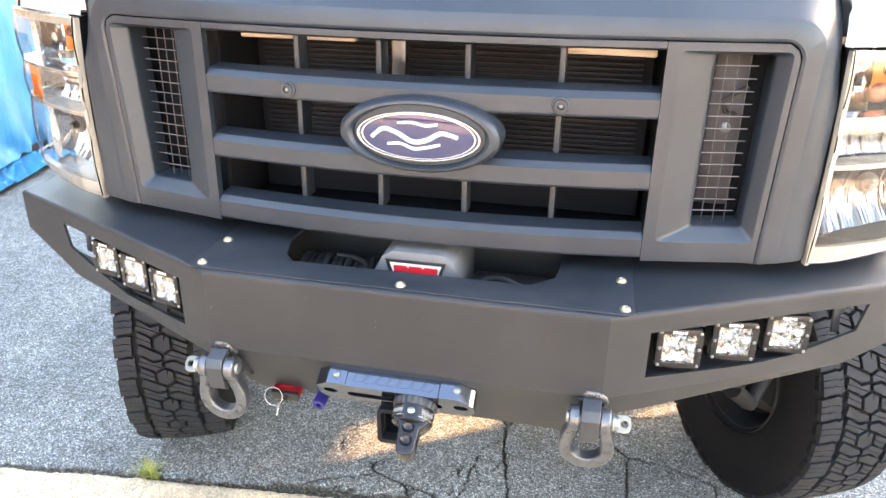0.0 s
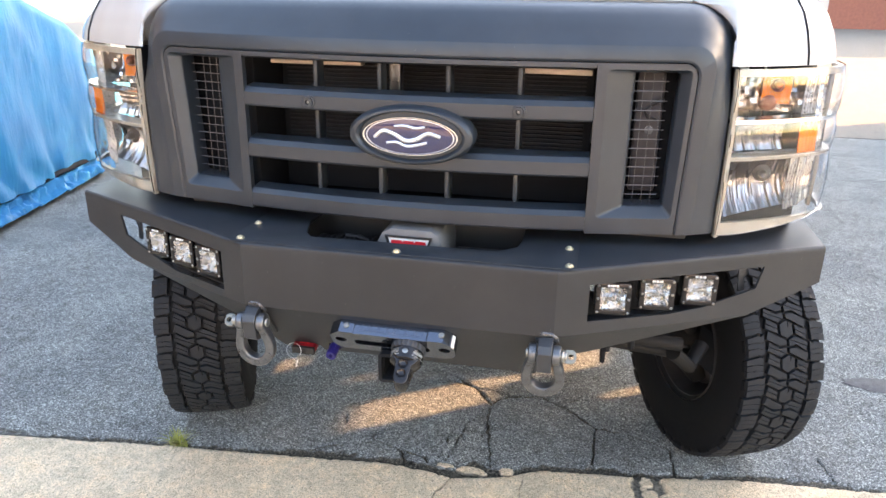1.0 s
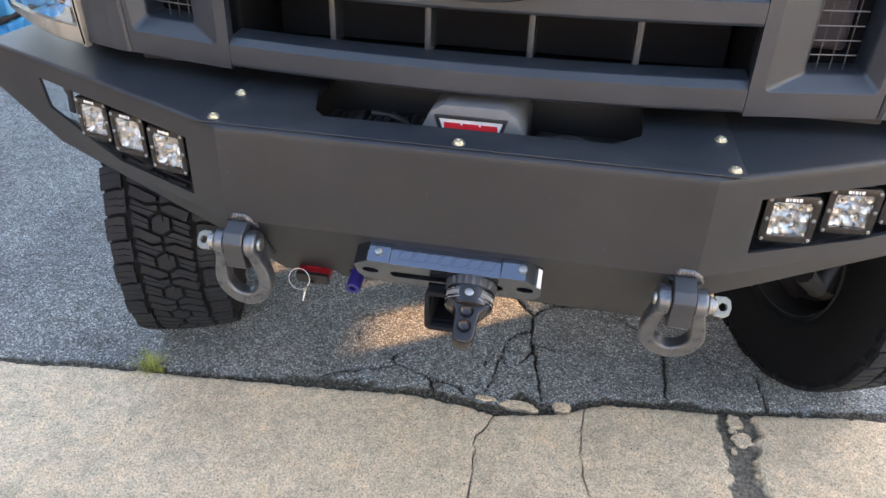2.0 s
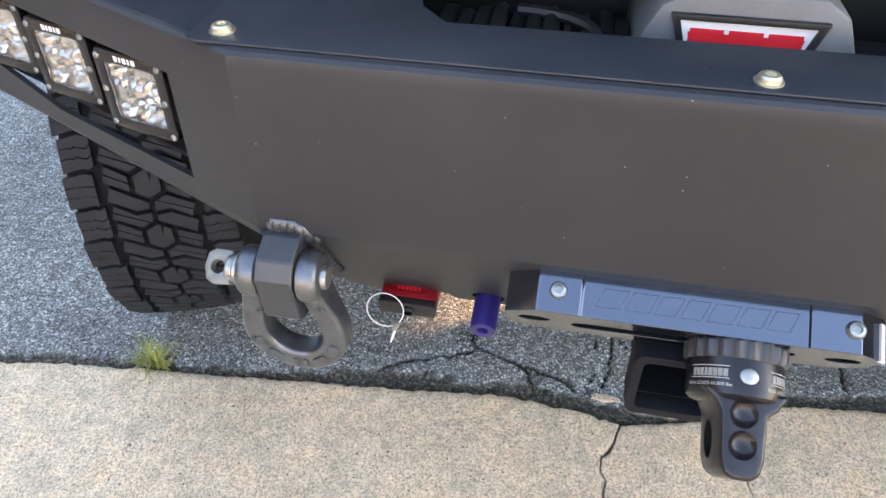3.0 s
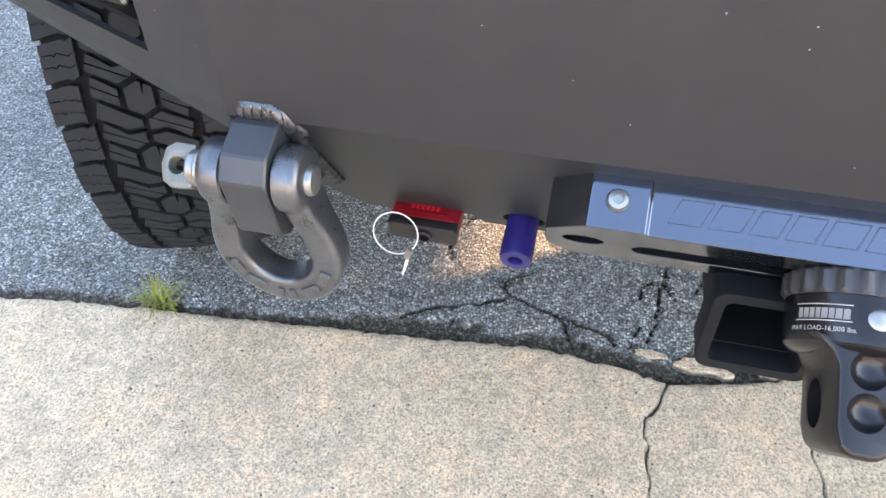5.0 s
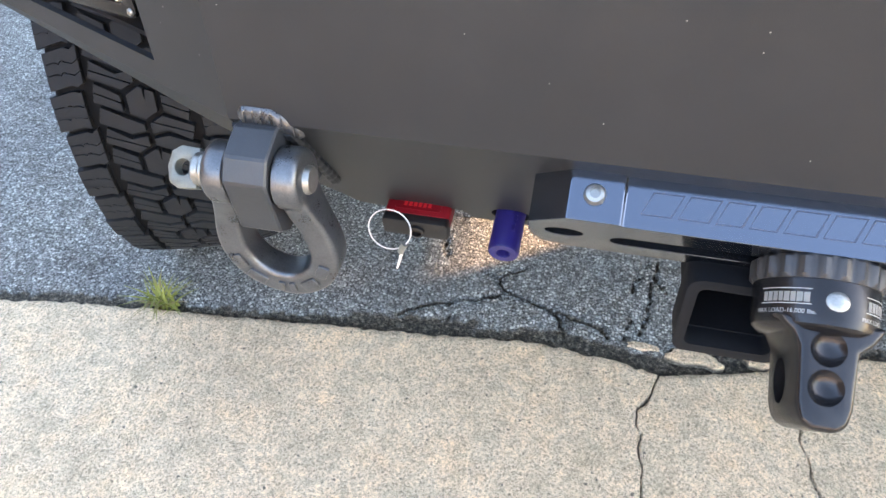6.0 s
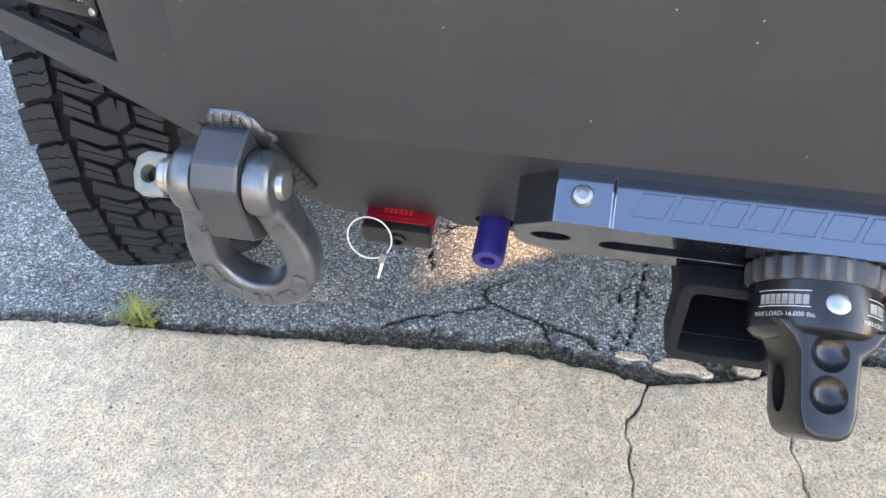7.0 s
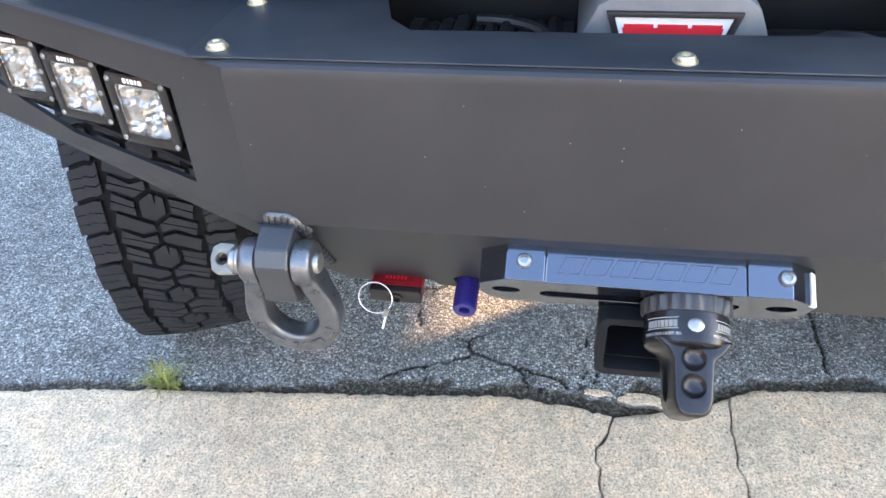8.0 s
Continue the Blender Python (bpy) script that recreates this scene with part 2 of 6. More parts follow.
SILVER = grained("silver_print", (0.62, 0.62, 0.63), (0.72, 0.72, 0.72), (0.25, 0.35), 0.7)
WHITE_PRINT = grained("white_print", (0.66, 0.66, 0.66), (0.76, 0.76, 0.76), (0.5, 0.6))
OVAL_BLUE = grained("enamel_blue", (0.004, 0.008, 0.050), (0.006, 0.012, 0.075), (0.06, 0.12), scale=8.0, bumpy=0.0, Coat_Weight=1.0)
RED = grained("red_anodised", (0.19, 0.004, 0.010), (0.29, 0.008, 0.017), (0.30, 0.42), 0.35, scale=60.0)
LABEL_RED = grained("label_red", (0.58, 0.012, 0.020), (0.68, 0.020, 0.030), (0.4, 0.5))
VIOLET = grained("violet_plastic", (0.009, 0.007, 0.085), (0.015, 0.012, 0.13), (0.30, 0.42), scale=40.0)
AMBER = grained("amber_lens", (0.74, 0.135, 0.002), (0.86, 0.20, 0.006), (0.12, 0.2), scale=50.0)
COPPER = grained("copper_tint", (0.14, 0.035, 0.02), (0.24, 0.07, 0.04), (0.2, 0.35), 0.6, scale=40.0)
CREAM = grained("lens_rim", (0.30, 0.27, 0.225), (0.39, 0.355, 0.30), (0.2, 0.32), scale=12.0)
WINCH_GREY = grained("winch_grey", (0.085, 0.088, 0.092), (0.13, 0.135, 0.14), (0.4, 0.55), scale=40.0)
SKIN_BEIGE = grained("bare_support", (0.42, 0.37, 0.31), (0.55, 0.49, 0.42), (0.5, 0.7), scale=20.0)
BRACKET = grained("bracket_grey", (0.018, 0.018, 0.022), (0.045, 0.044, 0.052), (0.45, 0.6), 0.2, scale=30.0)
STAIN = grained("tar_stain", (0.055, 0.057, 0.060), (0.135, 0.138, 0.142), (0.7, 0.9), scale=40.0, fine=300.0, bumpy=0.6, dist=0.003)
FIN = grained("radiator_fin", (0.010, 0.012, 0.016), (0.022, 0.026, 0.034), (0.5, 0.65), 0.0, scale=40.0, Specular_IOR_Level=0.25)
WIRE = grained("mesh_wire", (0.07, 0.07, 0.075), (0.15, 0.15, 0.16), (0.35, 0.5), 0.5, scale=40.0)
LENS = glass_material("clear_lens")
SUSPENSION = grained("suspension_grey", (0.005, 0.0053, 0.0058), (0.011, 0.0114, 0.0121), (0.5, 0.7), 0.0, scale=18.0, Specular_IOR_Level=0.25)
RIM = grained("rim_grey", (0.035, 0.035, 0.036), (0.07, 0.07, 0.072), (0.35, 0.5), 0.4, scale=20.0)
ROTOR = grained("rotor_iron", (0.16, 0.155, 0.15), (0.28, 0.27, 0.26), (0.35, 0.5), 0.9, scale=25.0)
GRASS = grained("grass_blade", (0.12, 0.15, 0.02), (0.37, 0.38, 0.085), (0.5, 0.7), scale=30.0)
STRAW = grained("dry_blade", (0.24, 0.18, 0.08), (0.36, 0.29, 0.14), (0.6, 0.8), scale=30.0)
BRICK = grained("red_brick", (0.20, 0.065, 0.045), (0.32, 0.11, 0.075), (0.75, 0.9), scale=9.0, fine=120.0)
BROWN = grained("brown_door", (0.085, 0.055, 0.04), (0.12, 0.08, 0.06), (0.5, 0.65), scale=4.0)
PALE = grained("pale_trim", (0.58, 0.53, 0.46), (0.70, 0.65, 0.57), (0.5, 0.65), scale=4.0)
PALE_BOARD = grained("pale_board", (0.38, 0.42, 0.48), (0.47, 0.51, 0.58), (0.75, 0.9), scale=6.0, fine=90.0)
DARK_BOARD = grained("dark_board", (0.016, 0.015, 0.014), (0.032, 0.030, 0.027), (0.75, 0.9), scale=6.0, fine=90.0)
WINDOW_GLASS = grained("dark_glass", (0.010, 0.012, 0.013), (0.018, 0.020, 0.022), (0.04, 0.08), scale=3.0, bumpy=0.0)


# ---------------------------------------------------------------- mesh helpers
def thing(name, label, category, at=(0, 0, 0), group="", kind=""):
    ob = new(name)
    ob.empty_display_size = 0.05
    ob.location = at
    return tagged(ob, label, category, group, kind)


def mesh_of(bm, name, sharp=32.0):
    me = bpy.data.meshes.new(name)
    bmesh.ops.recalc_face_normals(bm, faces=bm.faces)
    bm.to_mesh(me)
    bm.free()
    me.shade_smooth()
    me.set_sharp_from_angle(angle=radians(sharp))
    return me


def root_at(ob):
    while ob.parent:
        ob = ob.parent
    return ob.location.copy()


def part(name, bm, material, parent, label="", sharp=32.0):
    """Links a bmesh, given in the coordinates of the place, as one mesh under a thing or a part."""
    if parent is not None:
        bm.transform(Matrix.Translation(-root_at(parent)))
    me = mesh_of(bm, name, sharp)
    me.materials.append(material)
    ob = new(name, me)
    ob.parent = parent
    return tagged(ob, label)


def single(name, bm, material, label, category="", group="", kind="", sharp=32.0):
    me = mesh_of(bm, name, sharp)
    me.materials.append(material)
    return tagged(new(name, me), label, category, group, kind)


def add(bm, other):
    """Joins another bmesh into bm."""
    me = bpy.data.meshes.new("joined")
    other.to_mesh(me)
    other.free()
    bm.from_mesh(me)
    bpy.data.meshes.remove(me)
    return bm


def box(x0, x1, y0, y1, z0, z1, r=0.0, segs=2):
    bm = bmesh.new()
    bmesh.ops.create_cube(bm, size=1.0)
    bmesh.ops.scale(bm, vec=(abs(x1 - x0), abs(y1 - y0), abs(z1 - z0)), verts=bm.verts)
    bmesh.ops.translate(bm, vec=((x0 + x1) / 2, (y0 + y1) / 2, (z0 + z1) / 2), verts=bm.verts)
    if r:
        bmesh.ops.bevel(bm, geom=bm.edges[:], offset=r, segments=segs, profile=0.5, affect="EDGES")
    return bm


def frame_to(origin, u, v, w):
    """A map from (a, b, c) to origin + a u + b v + c w."""
    o, u, v, w = Vector(origin), Vector(u), Vector(v), Vector(w)
    return lambda a, b, c=0.0: o + u * a + v * b + w * c


def prism(loops, put, c0, c1, r=0.0, segs=2):
    """A slab with the outline loops[0] and holes loops[1:], from depth c0 to c1."""
    from mathutils.geometry import tessellate_polygon
    tris = tessellate_polygon([[Vector((a, b, 0)) for a, b in lp] for lp in loops])
    flat = [p for lp in loops for p in lp]
    bm = bmesh.new()
    front = [bm.verts.new(put(a, b, c0)) for a, b in flat]
    back = [bm.verts.new(put(a, b, c1)) for a, b in flat]
    for i, j, k in tris:
        bm.faces.new((front[i], front[j], front[k]))
        bm.faces.new((back[k], back[j], back[i]))
    start = 0
    for lp in loops:
        n = len(lp)
        for i in range(n):
            a, b = start + i, start + (i + 1) % n
            bm.faces.new((front[b], front[a], back[a], back[b]))
        start += n
    bmesh.ops.recalc_face_normals(bm, faces=bm.faces)
    if r:
        bmesh.ops.dissolve_limit(bm, angle_limit=radians(0.5), verts=bm.verts, edges=bm.edges)
        hard = [e for e in bm.edges if len(e.link_faces) == 2 and e.calc_face_angle(0) > radians(28)]
        bmesh.ops.bevel(bm, geom=hard, offset=r, segments=segs, profile=0.5, affect="EDGES", clamp_overlap=True)
    return bm


def circle(cx, cy, r, n=24, sx=1.0, start=0.0):
    return [(cx + r * sx * math.cos(start + 2 * math.pi * i / n), cy + r * math.sin(start + 2 * math.pi * i / n)) for i in range(n)]


def rounded(x0, x1, y0, y1, r, n=5):
    pts = []
    for cx, cy, a in ((x1 - r, y1 - r, 0), (x0 + r, y1 - r, 90), (x0 + r, y0 + r, 180), (x1 - r, y0 + r, 270)):
        pts += [(cx + r * math.cos(radians(a + 90 * i / n)), cy + r * math.sin(radians(a + 90 * i / n))) for i in range(n + 1)]
    return pts


def lathe(profile, put, n=40, wobble=None):
    """Turns a profile of (radius, height) about the axis; put maps (across, across, along)."""
    bm = bmesh.new()
    rings = []
    for r, h in profile:
        if r < 1e-6:
            rings.append([bm.verts.new(put(0, 0, h))])
        else:
            ring = []
            for i in range(n):
                a = 2 * math.pi * i / n
                k = r if wobble is None else wobble(r, h, a)
                ring.append(bm.verts.new(put(k * math.cos(a), k * math.sin(a), h)))
            rings.append(ring)
    for p, q in zip(rings, rings[1:]):
        if len(p) == 1 and len(q) == 1:
            continue
        for i in range(n):
            j = (i + 1) % n
            if len(p) == 1:
                bm.faces.new((p[0], q[i], q[j]))
            elif len(q) == 1:
                bm.faces.new((p[i], p[j], q[0]))
            else:
                bm.faces.new((p[i], p[j], q[j], q[i]))
    return bm


def tube(points, radius, n=12, closed=False, flat=None):
    """A round bar along points; radius: one number, or one for each point."""
    pts = [Vector(p) for p in points]
    rad = radius if isinstance(radius, (list, tuple)) else [radius] * len(pts)
    bm = bmesh.new()
    rings = []
    up = None
    for i, p in enumerate(pts):
        a = pts[i - 1] if (i or closed) else p
        b = pts[(i + 1) % len(pts)] if (i + 1 < len(pts) or closed) else p
        d = (b - a).normalized()
        if up is None:
            up = d.orthogonal().normalized() if flat is None else Vector(flat)
        side = d.cross(up).normalized()
        up = side.cross(d).normalized()
        rings.append([bm.verts.new(p + (side * math.cos(2 * math.pi * k / n) + up * math.sin(2 * math.pi * k / n)) * rad[i]) for k in range(n)])
    pairs = list(zip(rings, rings[1:])) + ([(rings[-1], rings[0])] if closed else [])
    for r, q in pairs:
        for k in range(n):
            j = (k + 1) % n
            bm.faces.new((r[k], r[j], q[j], q[k]))
    if not closed:
        bm.faces.new(rings[0][::-1])
        bm.faces.new(rings[-1])
    return bm


def swept(points, half_a, half_b, flat, power=3.0, n=20):
    """A forged bar along points with a squarish section: half_a across in its plane, half_b along the flat direction."""
    pts = [Vector(p) for p in points]
    w = Vector(flat)
    bm = bmesh.new()
    rings = []
    for i, p in enumerate(pts):
        d = (pts[min(i + 1, len(pts) - 1)] - pts[max(i - 1, 0)]).normalized()
        side = d.cross(w).normalized()
        ring = []
        for k in range(n):
            c, s = math.cos(2 * math.pi * k / n), math.sin(2 * math.pi * k / n)
            e = 2.0 / power
            ring.append(bm.verts.new(p + side * half_a[i] * math.copysign(abs(c) ** e, c) + w * half_b[i] * math.copysign(abs(s) ** e, s)))
        rings.append(ring)
    for r, q in zip(rings, rings[1:]):
        for k in range(n):
            j = (k + 1) % n
            bm.faces.new((r[k], r[j], q[j], q[k]))
    bm.faces.new(rings[0][::-1])
    bm.faces.new(rings[-1])
    return bm


def grid(rows):
    """A sheet through rows of points."""
    bm = bmesh.new()
    vs = [[bm.verts.new(p) for p in row] for row in rows]
    for a, b in zip(vs, vs[1:]):
        for i in range(len(a) - 1):
            bm.faces.new((a[i], a[i + 1], b[i + 1], b[i]))
    return bm


def thick(bm, depth, out=None):
    """Gives a sheet a second skin, depth away against its normals (which face out, if given), and closes its rim."""
    bmesh.ops.recalc_face_normals(bm, faces=bm.faces)
    if out is not None and sum(f.normal.dot(Vector(out)) * f.calc_area() for f in bm.faces) < 0:
        bmesh.ops.reverse_faces(bm, faces=bm.faces)
    bm.normal_update()
    bm.verts.index_update()
    rim = [(e.verts[0].index, e.verts[1].index) for e in bm.edges if len(e.link_faces) == 1]
    faces = [[v.index for v in f.verts] for f in bm.faces]
    first = list(bm.verts)
    second = [bm.verts.new(v.co - v.normal * depth) for v in first]
    for f in faces:
        bm.faces.new([second[i] for i in reversed(f)])
    for i, j in rim:
        bm.faces.new((first[i], first[j], second[j], second[i]))
    return bm


def cut(bm, tools):
    """Takes the tools' bodies away from bm."""
    ob = new("cut_base", mesh_of(bm, "cut_base"))
    made = [ob]
    for tool in tools:
        c = new("cut_tool", mesh_of(tool, "cut_tool"))
        made.append(c)
        mod = ob.modifiers.new("cut", "BOOLEAN")
        mod.operation, mod.object, mod.solver = "DIFFERENCE", c, "EXACT"
    got = bpy.data.meshes.new_from_object(ob.evaluated_get(bpy.context.evaluated_depsgraph_get()))
    out = bmesh.new()
    out.from_mesh(got)
    for o in made:
        me = o.data
        bpy.data.objects.remove(o)
        bpy.data.meshes.remove(me)
    bpy.data.meshes.remove(got)
    return out


def ball(put, r, n=20, squash=1.0):
    return lathe([(r * math.sin(math.pi * i / 12), -r * squash * math.cos(math.pi * i / 12)) for i in range(13)], put, n)


def lettering(text, size):
    """A line of writing as a flat mesh, centred, in (a, b)."""
    cu = bpy.data.curves.new("writing", "FONT")
    cu.body, cu.size, cu.align_x, cu.align_y = text, size, "CENTER", "CENTER"
    cu.resolution_u = 3
    ob = new("writing", cu)
    bpy.context.view_layer.update()
    me = bpy.data.meshes.new_from_object(ob.evaluated_get(bpy.context.evaluated_depsgraph_get()))
    bm = bmesh.new()
    bm.from_mesh(me)
    bpy.data.objects.remove(ob)
    bpy.data.curves.remove(cu)
    bpy.data.meshes.remove(me)
    return bm


def value_noise(x, y, scale, seed=0):
    """Smooth noise in 0..1 over arrays."""
    gen = np.random.RandomState(seed)
    table = gen.rand(257, 257)
    u, v = x * scale + 91.7, y * scale + 37.3
    i, j = np.floor(u).astype(int), np.floor(v).astype(int)
    fu, fv = u - i, v - j
    fu, fv = fu * fu * (3 - 2 * fu), fv * fv * (3 - 2 * fv)
    i, j = i % 256, j % 256
    return (table[i, j] * (1 - fu) + table[i + 1, j] * fu) * (1 - fv) + (table[i, j + 1] * (1 - fu) + table[i + 1, j + 1] * fu) * fv


def sheet(name, x, y, z, material, keep=None):
    """A mesh from arrays of points on a grid."""
    n, m = x.shape
    verts = np.stack([x, y, z], -1).reshape(-1, 3)
    idx = np.arange(n * m).reshape(n, m)
    faces = np.stack([idx[:-1, :-1], idx[1:, :-1], idx[1:, 1:], idx[:-1, 1:]], -1).reshape(-1, 4)
    me = bpy.data.meshes.new(name)
    me.from_pydata(verts.tolist(), [], faces.tolist())
    me.shade_smooth()
    me.materials.append(material)
    return new(name, me)


# ---------------------------------------------------------------- ground
EDGE_X = (-60.0, -1.6, -1.23, -0.98, -0.75, -0.50, -0.17, -0.06, 0.05, 0.13, 0.24, 0.31, 0.36, 0.65, 1.06, 1.47, 60.0)
EDGE_Y = (-6.6, 0.360, 0.405, 0.437, 0.459, 0.483, 0.520, 0.508, 0.488, 0.510, 0.540, 0.585, 0.605, 0.637, 0.705, 0.735, 7.75)


def edge_y(x):
    return np.interp(x, EDGE_X, EDGE_Y) + (value_noise(x, x * 0, 26.0, 3) - 0.5) * 0.007 + (value_noise(x, x * 0, 90.0, 4) - 0.5) * 0.006


def crack_depth(x, y, lines, width, depth, seed):
    """How far a set of cracks sinks the surface."""
    wx = x + (value_noise(x, y, 45.0, seed) - 0.5) * 0.012
    wy = y + (value_noise(x, y, 45.0, seed + 1) - 0.5) * 0.012
    out = np.zeros_like(x)
    for w, line in lines:
        for (ax, ay), (bx, by) in zip(line, line[1:]):
            near = (x > min(ax, bx) - 0.1) & (x < max(ax, bx) + 0.1) & (y > min(ay, by) - 0.1) & (y < max(ay, by) + 0.1)
            if not near.any():
                continue
            px, py = wx[near] - ax, wy[near] - ay
            dx, dy = bx - ax, by - ay
            k = np.clip((px * dx + py * dy) / (dx * dx + dy * dy), 0, 1)
            d = np.hypot(px - k * dx, py - k * dy)
            ww = width * w * (0.45 + 1.1 * value_noise(x[near], y[near], 18.0, seed + 2))
            out[near] = np.maximum(out[near], depth * np.exp(-(d / ww) ** 2))
    return out


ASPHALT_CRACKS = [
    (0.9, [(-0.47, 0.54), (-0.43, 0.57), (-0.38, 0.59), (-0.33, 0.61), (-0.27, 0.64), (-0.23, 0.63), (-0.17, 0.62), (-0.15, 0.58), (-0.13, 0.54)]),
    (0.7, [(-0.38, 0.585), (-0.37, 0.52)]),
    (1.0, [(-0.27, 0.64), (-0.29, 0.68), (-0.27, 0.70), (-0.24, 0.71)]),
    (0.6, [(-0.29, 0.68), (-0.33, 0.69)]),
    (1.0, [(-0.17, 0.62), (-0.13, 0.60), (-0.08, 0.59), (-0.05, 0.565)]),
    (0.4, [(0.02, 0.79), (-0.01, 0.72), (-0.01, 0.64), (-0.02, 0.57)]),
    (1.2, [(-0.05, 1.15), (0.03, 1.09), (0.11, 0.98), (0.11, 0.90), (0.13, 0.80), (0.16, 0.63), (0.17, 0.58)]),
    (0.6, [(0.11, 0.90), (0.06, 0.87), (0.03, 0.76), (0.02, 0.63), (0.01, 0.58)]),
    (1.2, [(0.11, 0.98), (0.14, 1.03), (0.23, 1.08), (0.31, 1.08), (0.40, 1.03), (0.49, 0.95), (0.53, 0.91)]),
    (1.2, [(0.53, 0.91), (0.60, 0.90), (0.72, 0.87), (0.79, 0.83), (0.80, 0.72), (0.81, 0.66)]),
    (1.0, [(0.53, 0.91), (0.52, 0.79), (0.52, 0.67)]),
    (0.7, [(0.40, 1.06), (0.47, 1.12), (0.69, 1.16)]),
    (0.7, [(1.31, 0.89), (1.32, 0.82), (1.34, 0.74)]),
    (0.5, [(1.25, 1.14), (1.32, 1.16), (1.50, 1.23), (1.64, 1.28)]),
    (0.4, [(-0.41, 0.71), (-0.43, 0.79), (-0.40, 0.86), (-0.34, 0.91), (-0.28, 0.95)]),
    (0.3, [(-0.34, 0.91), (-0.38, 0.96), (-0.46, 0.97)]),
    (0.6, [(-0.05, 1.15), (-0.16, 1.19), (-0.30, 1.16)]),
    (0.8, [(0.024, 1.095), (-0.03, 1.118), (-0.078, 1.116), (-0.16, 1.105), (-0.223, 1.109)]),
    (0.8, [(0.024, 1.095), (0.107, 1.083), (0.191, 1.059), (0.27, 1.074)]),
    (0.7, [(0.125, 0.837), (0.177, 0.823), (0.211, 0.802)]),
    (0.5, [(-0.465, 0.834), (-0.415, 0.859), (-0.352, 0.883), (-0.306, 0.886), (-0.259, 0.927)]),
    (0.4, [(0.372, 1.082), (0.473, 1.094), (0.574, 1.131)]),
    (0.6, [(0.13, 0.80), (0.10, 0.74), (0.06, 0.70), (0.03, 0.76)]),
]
SLAB_CRACKS = [
    (0.85, [(0.05, 0.50), (0.035, 0.45), (0.008, 0.40), (0.018, 0.33), (0.028, 0.24), (0.02, 0.10)]),
    (0.45, [(0.29, 0.58), (0.285, 0.48), (0.282, 0.40), (0.295, 0.31), (0.33, 0.22), (0.34, 0.10)]),
]


def slot_depth(x, y):
    """The broken joint of the slab, a hand wide and filled with dirt."""
    left = np.interp(y, (0.10, 0.35, 0.44, 0.53, 0.66), (0.668, 0.658, 0.660, 0.650, 0.648))
    right = np.interp(y, (0.10, 0.37, 0.43, 0.52, 0.66), (0.760, 0.748, 0.726, 0.756, 0.766))
    rag = (value_noise(x, y, 34.0, 61) - 0.5) * 0.026 + (value_noise(x, y, 110.0, 62) - 0.5) * 0.010
    inside = np.minimum(x - left, right - x) + rag
    return 0.0115 * np.clip(inside / 0.010, 0, 1) * (0.8 + 0.4 * value_noise(x, y, 60.0, 63))


def build_ground():
    fx = np.arange(-1.45, 1.551, 0.006)
    xs = np.concatenate([[-400, -120, -40, -15, -8, -5, -3.5, -2.6, -2.1, -1.8, -1.6], fx, [1.65, 1.8, 2.1, 2.6, 3.5, 5, 8, 15, 40, 120, 400]])
    fy = np.arange(-0.05, 0.90, 0.006)
    ys = np.concatenate([[-400, -120, -40, -15, -6, -2, -0.8, -0.3], fy, np.arange(0.91, 1.5, 0.011), [1.6, 1.8, 2.2, 3, 4, 6, 10, 20, 50, 150, 400]])
    x, t = np.meshgrid(xs, ys, indexing="ij")
    y = t + np.where(np.abs(t) < 3, 1, 0) * np.interp(x, (-1.6, 1.6), (0.345, 0.75)) * np.clip(1.5 - np.abs(t - 0.2), 0, 1)
    e = edge_y(x)
    gap = y - e
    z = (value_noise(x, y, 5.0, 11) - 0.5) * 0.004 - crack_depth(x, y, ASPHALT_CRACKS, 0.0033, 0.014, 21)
    lip = 0.018 + 0.034 * value_noise(x, y, 11.0, 31) ** 1.5 + 0.020 * value_noise(x, y, 70.0, 32)
    crumb = np.exp(-((x - 0.13) / 0.14) ** 2) * 0.020 + np.exp(-((x - 0.110) / 0.045) ** 2) * 0.055
    z -= 0.012 * np.clip((lip + crumb - gap) / 0.014, 0, 1) * (0.6 + 0.5 * value_noise(x, y, 70.0, 33))
    z = np.where(gap < -0.01, -0.035, z)
    z = np.where(np.abs(x) > 1.6, np.where(gap < 0, -0.035, 0.0), z)
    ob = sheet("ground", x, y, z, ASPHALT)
    return tagged(ob, "weathered grey asphalt with jagged dirt-filled cracks", "ground", kind="structure")


def build_stain(ground):
    """A small dark tar patch on the asphalt."""
    gen = random.Random(21)
    bm = bmesh.new()
    n = 26
    ring, mid = [], []
    for i in range(n):
        a = 2 * math.pi * i / n
        k = gen.uniform(0.86, 1.1)
        ring.append(bm.verts.new((1.70 + 0.150 * k * math.cos(a), 1.505 + 0.060 * k * math.sin(a), 0.0015)))
        mid.append(bm.verts.new((1.70 + 0.144 * k * math.cos(a), 1.505 + 0.055 * k * math.sin(a), 0.0045)))
    for i in range(n):
        j = (i + 1) % n
        bm.faces.new((ring[i], ring[j], mid[j], mid[i]))
    bm.faces.new(mid)
    part("tar_patch", bm, STAIN, ground, "dark tar patch")


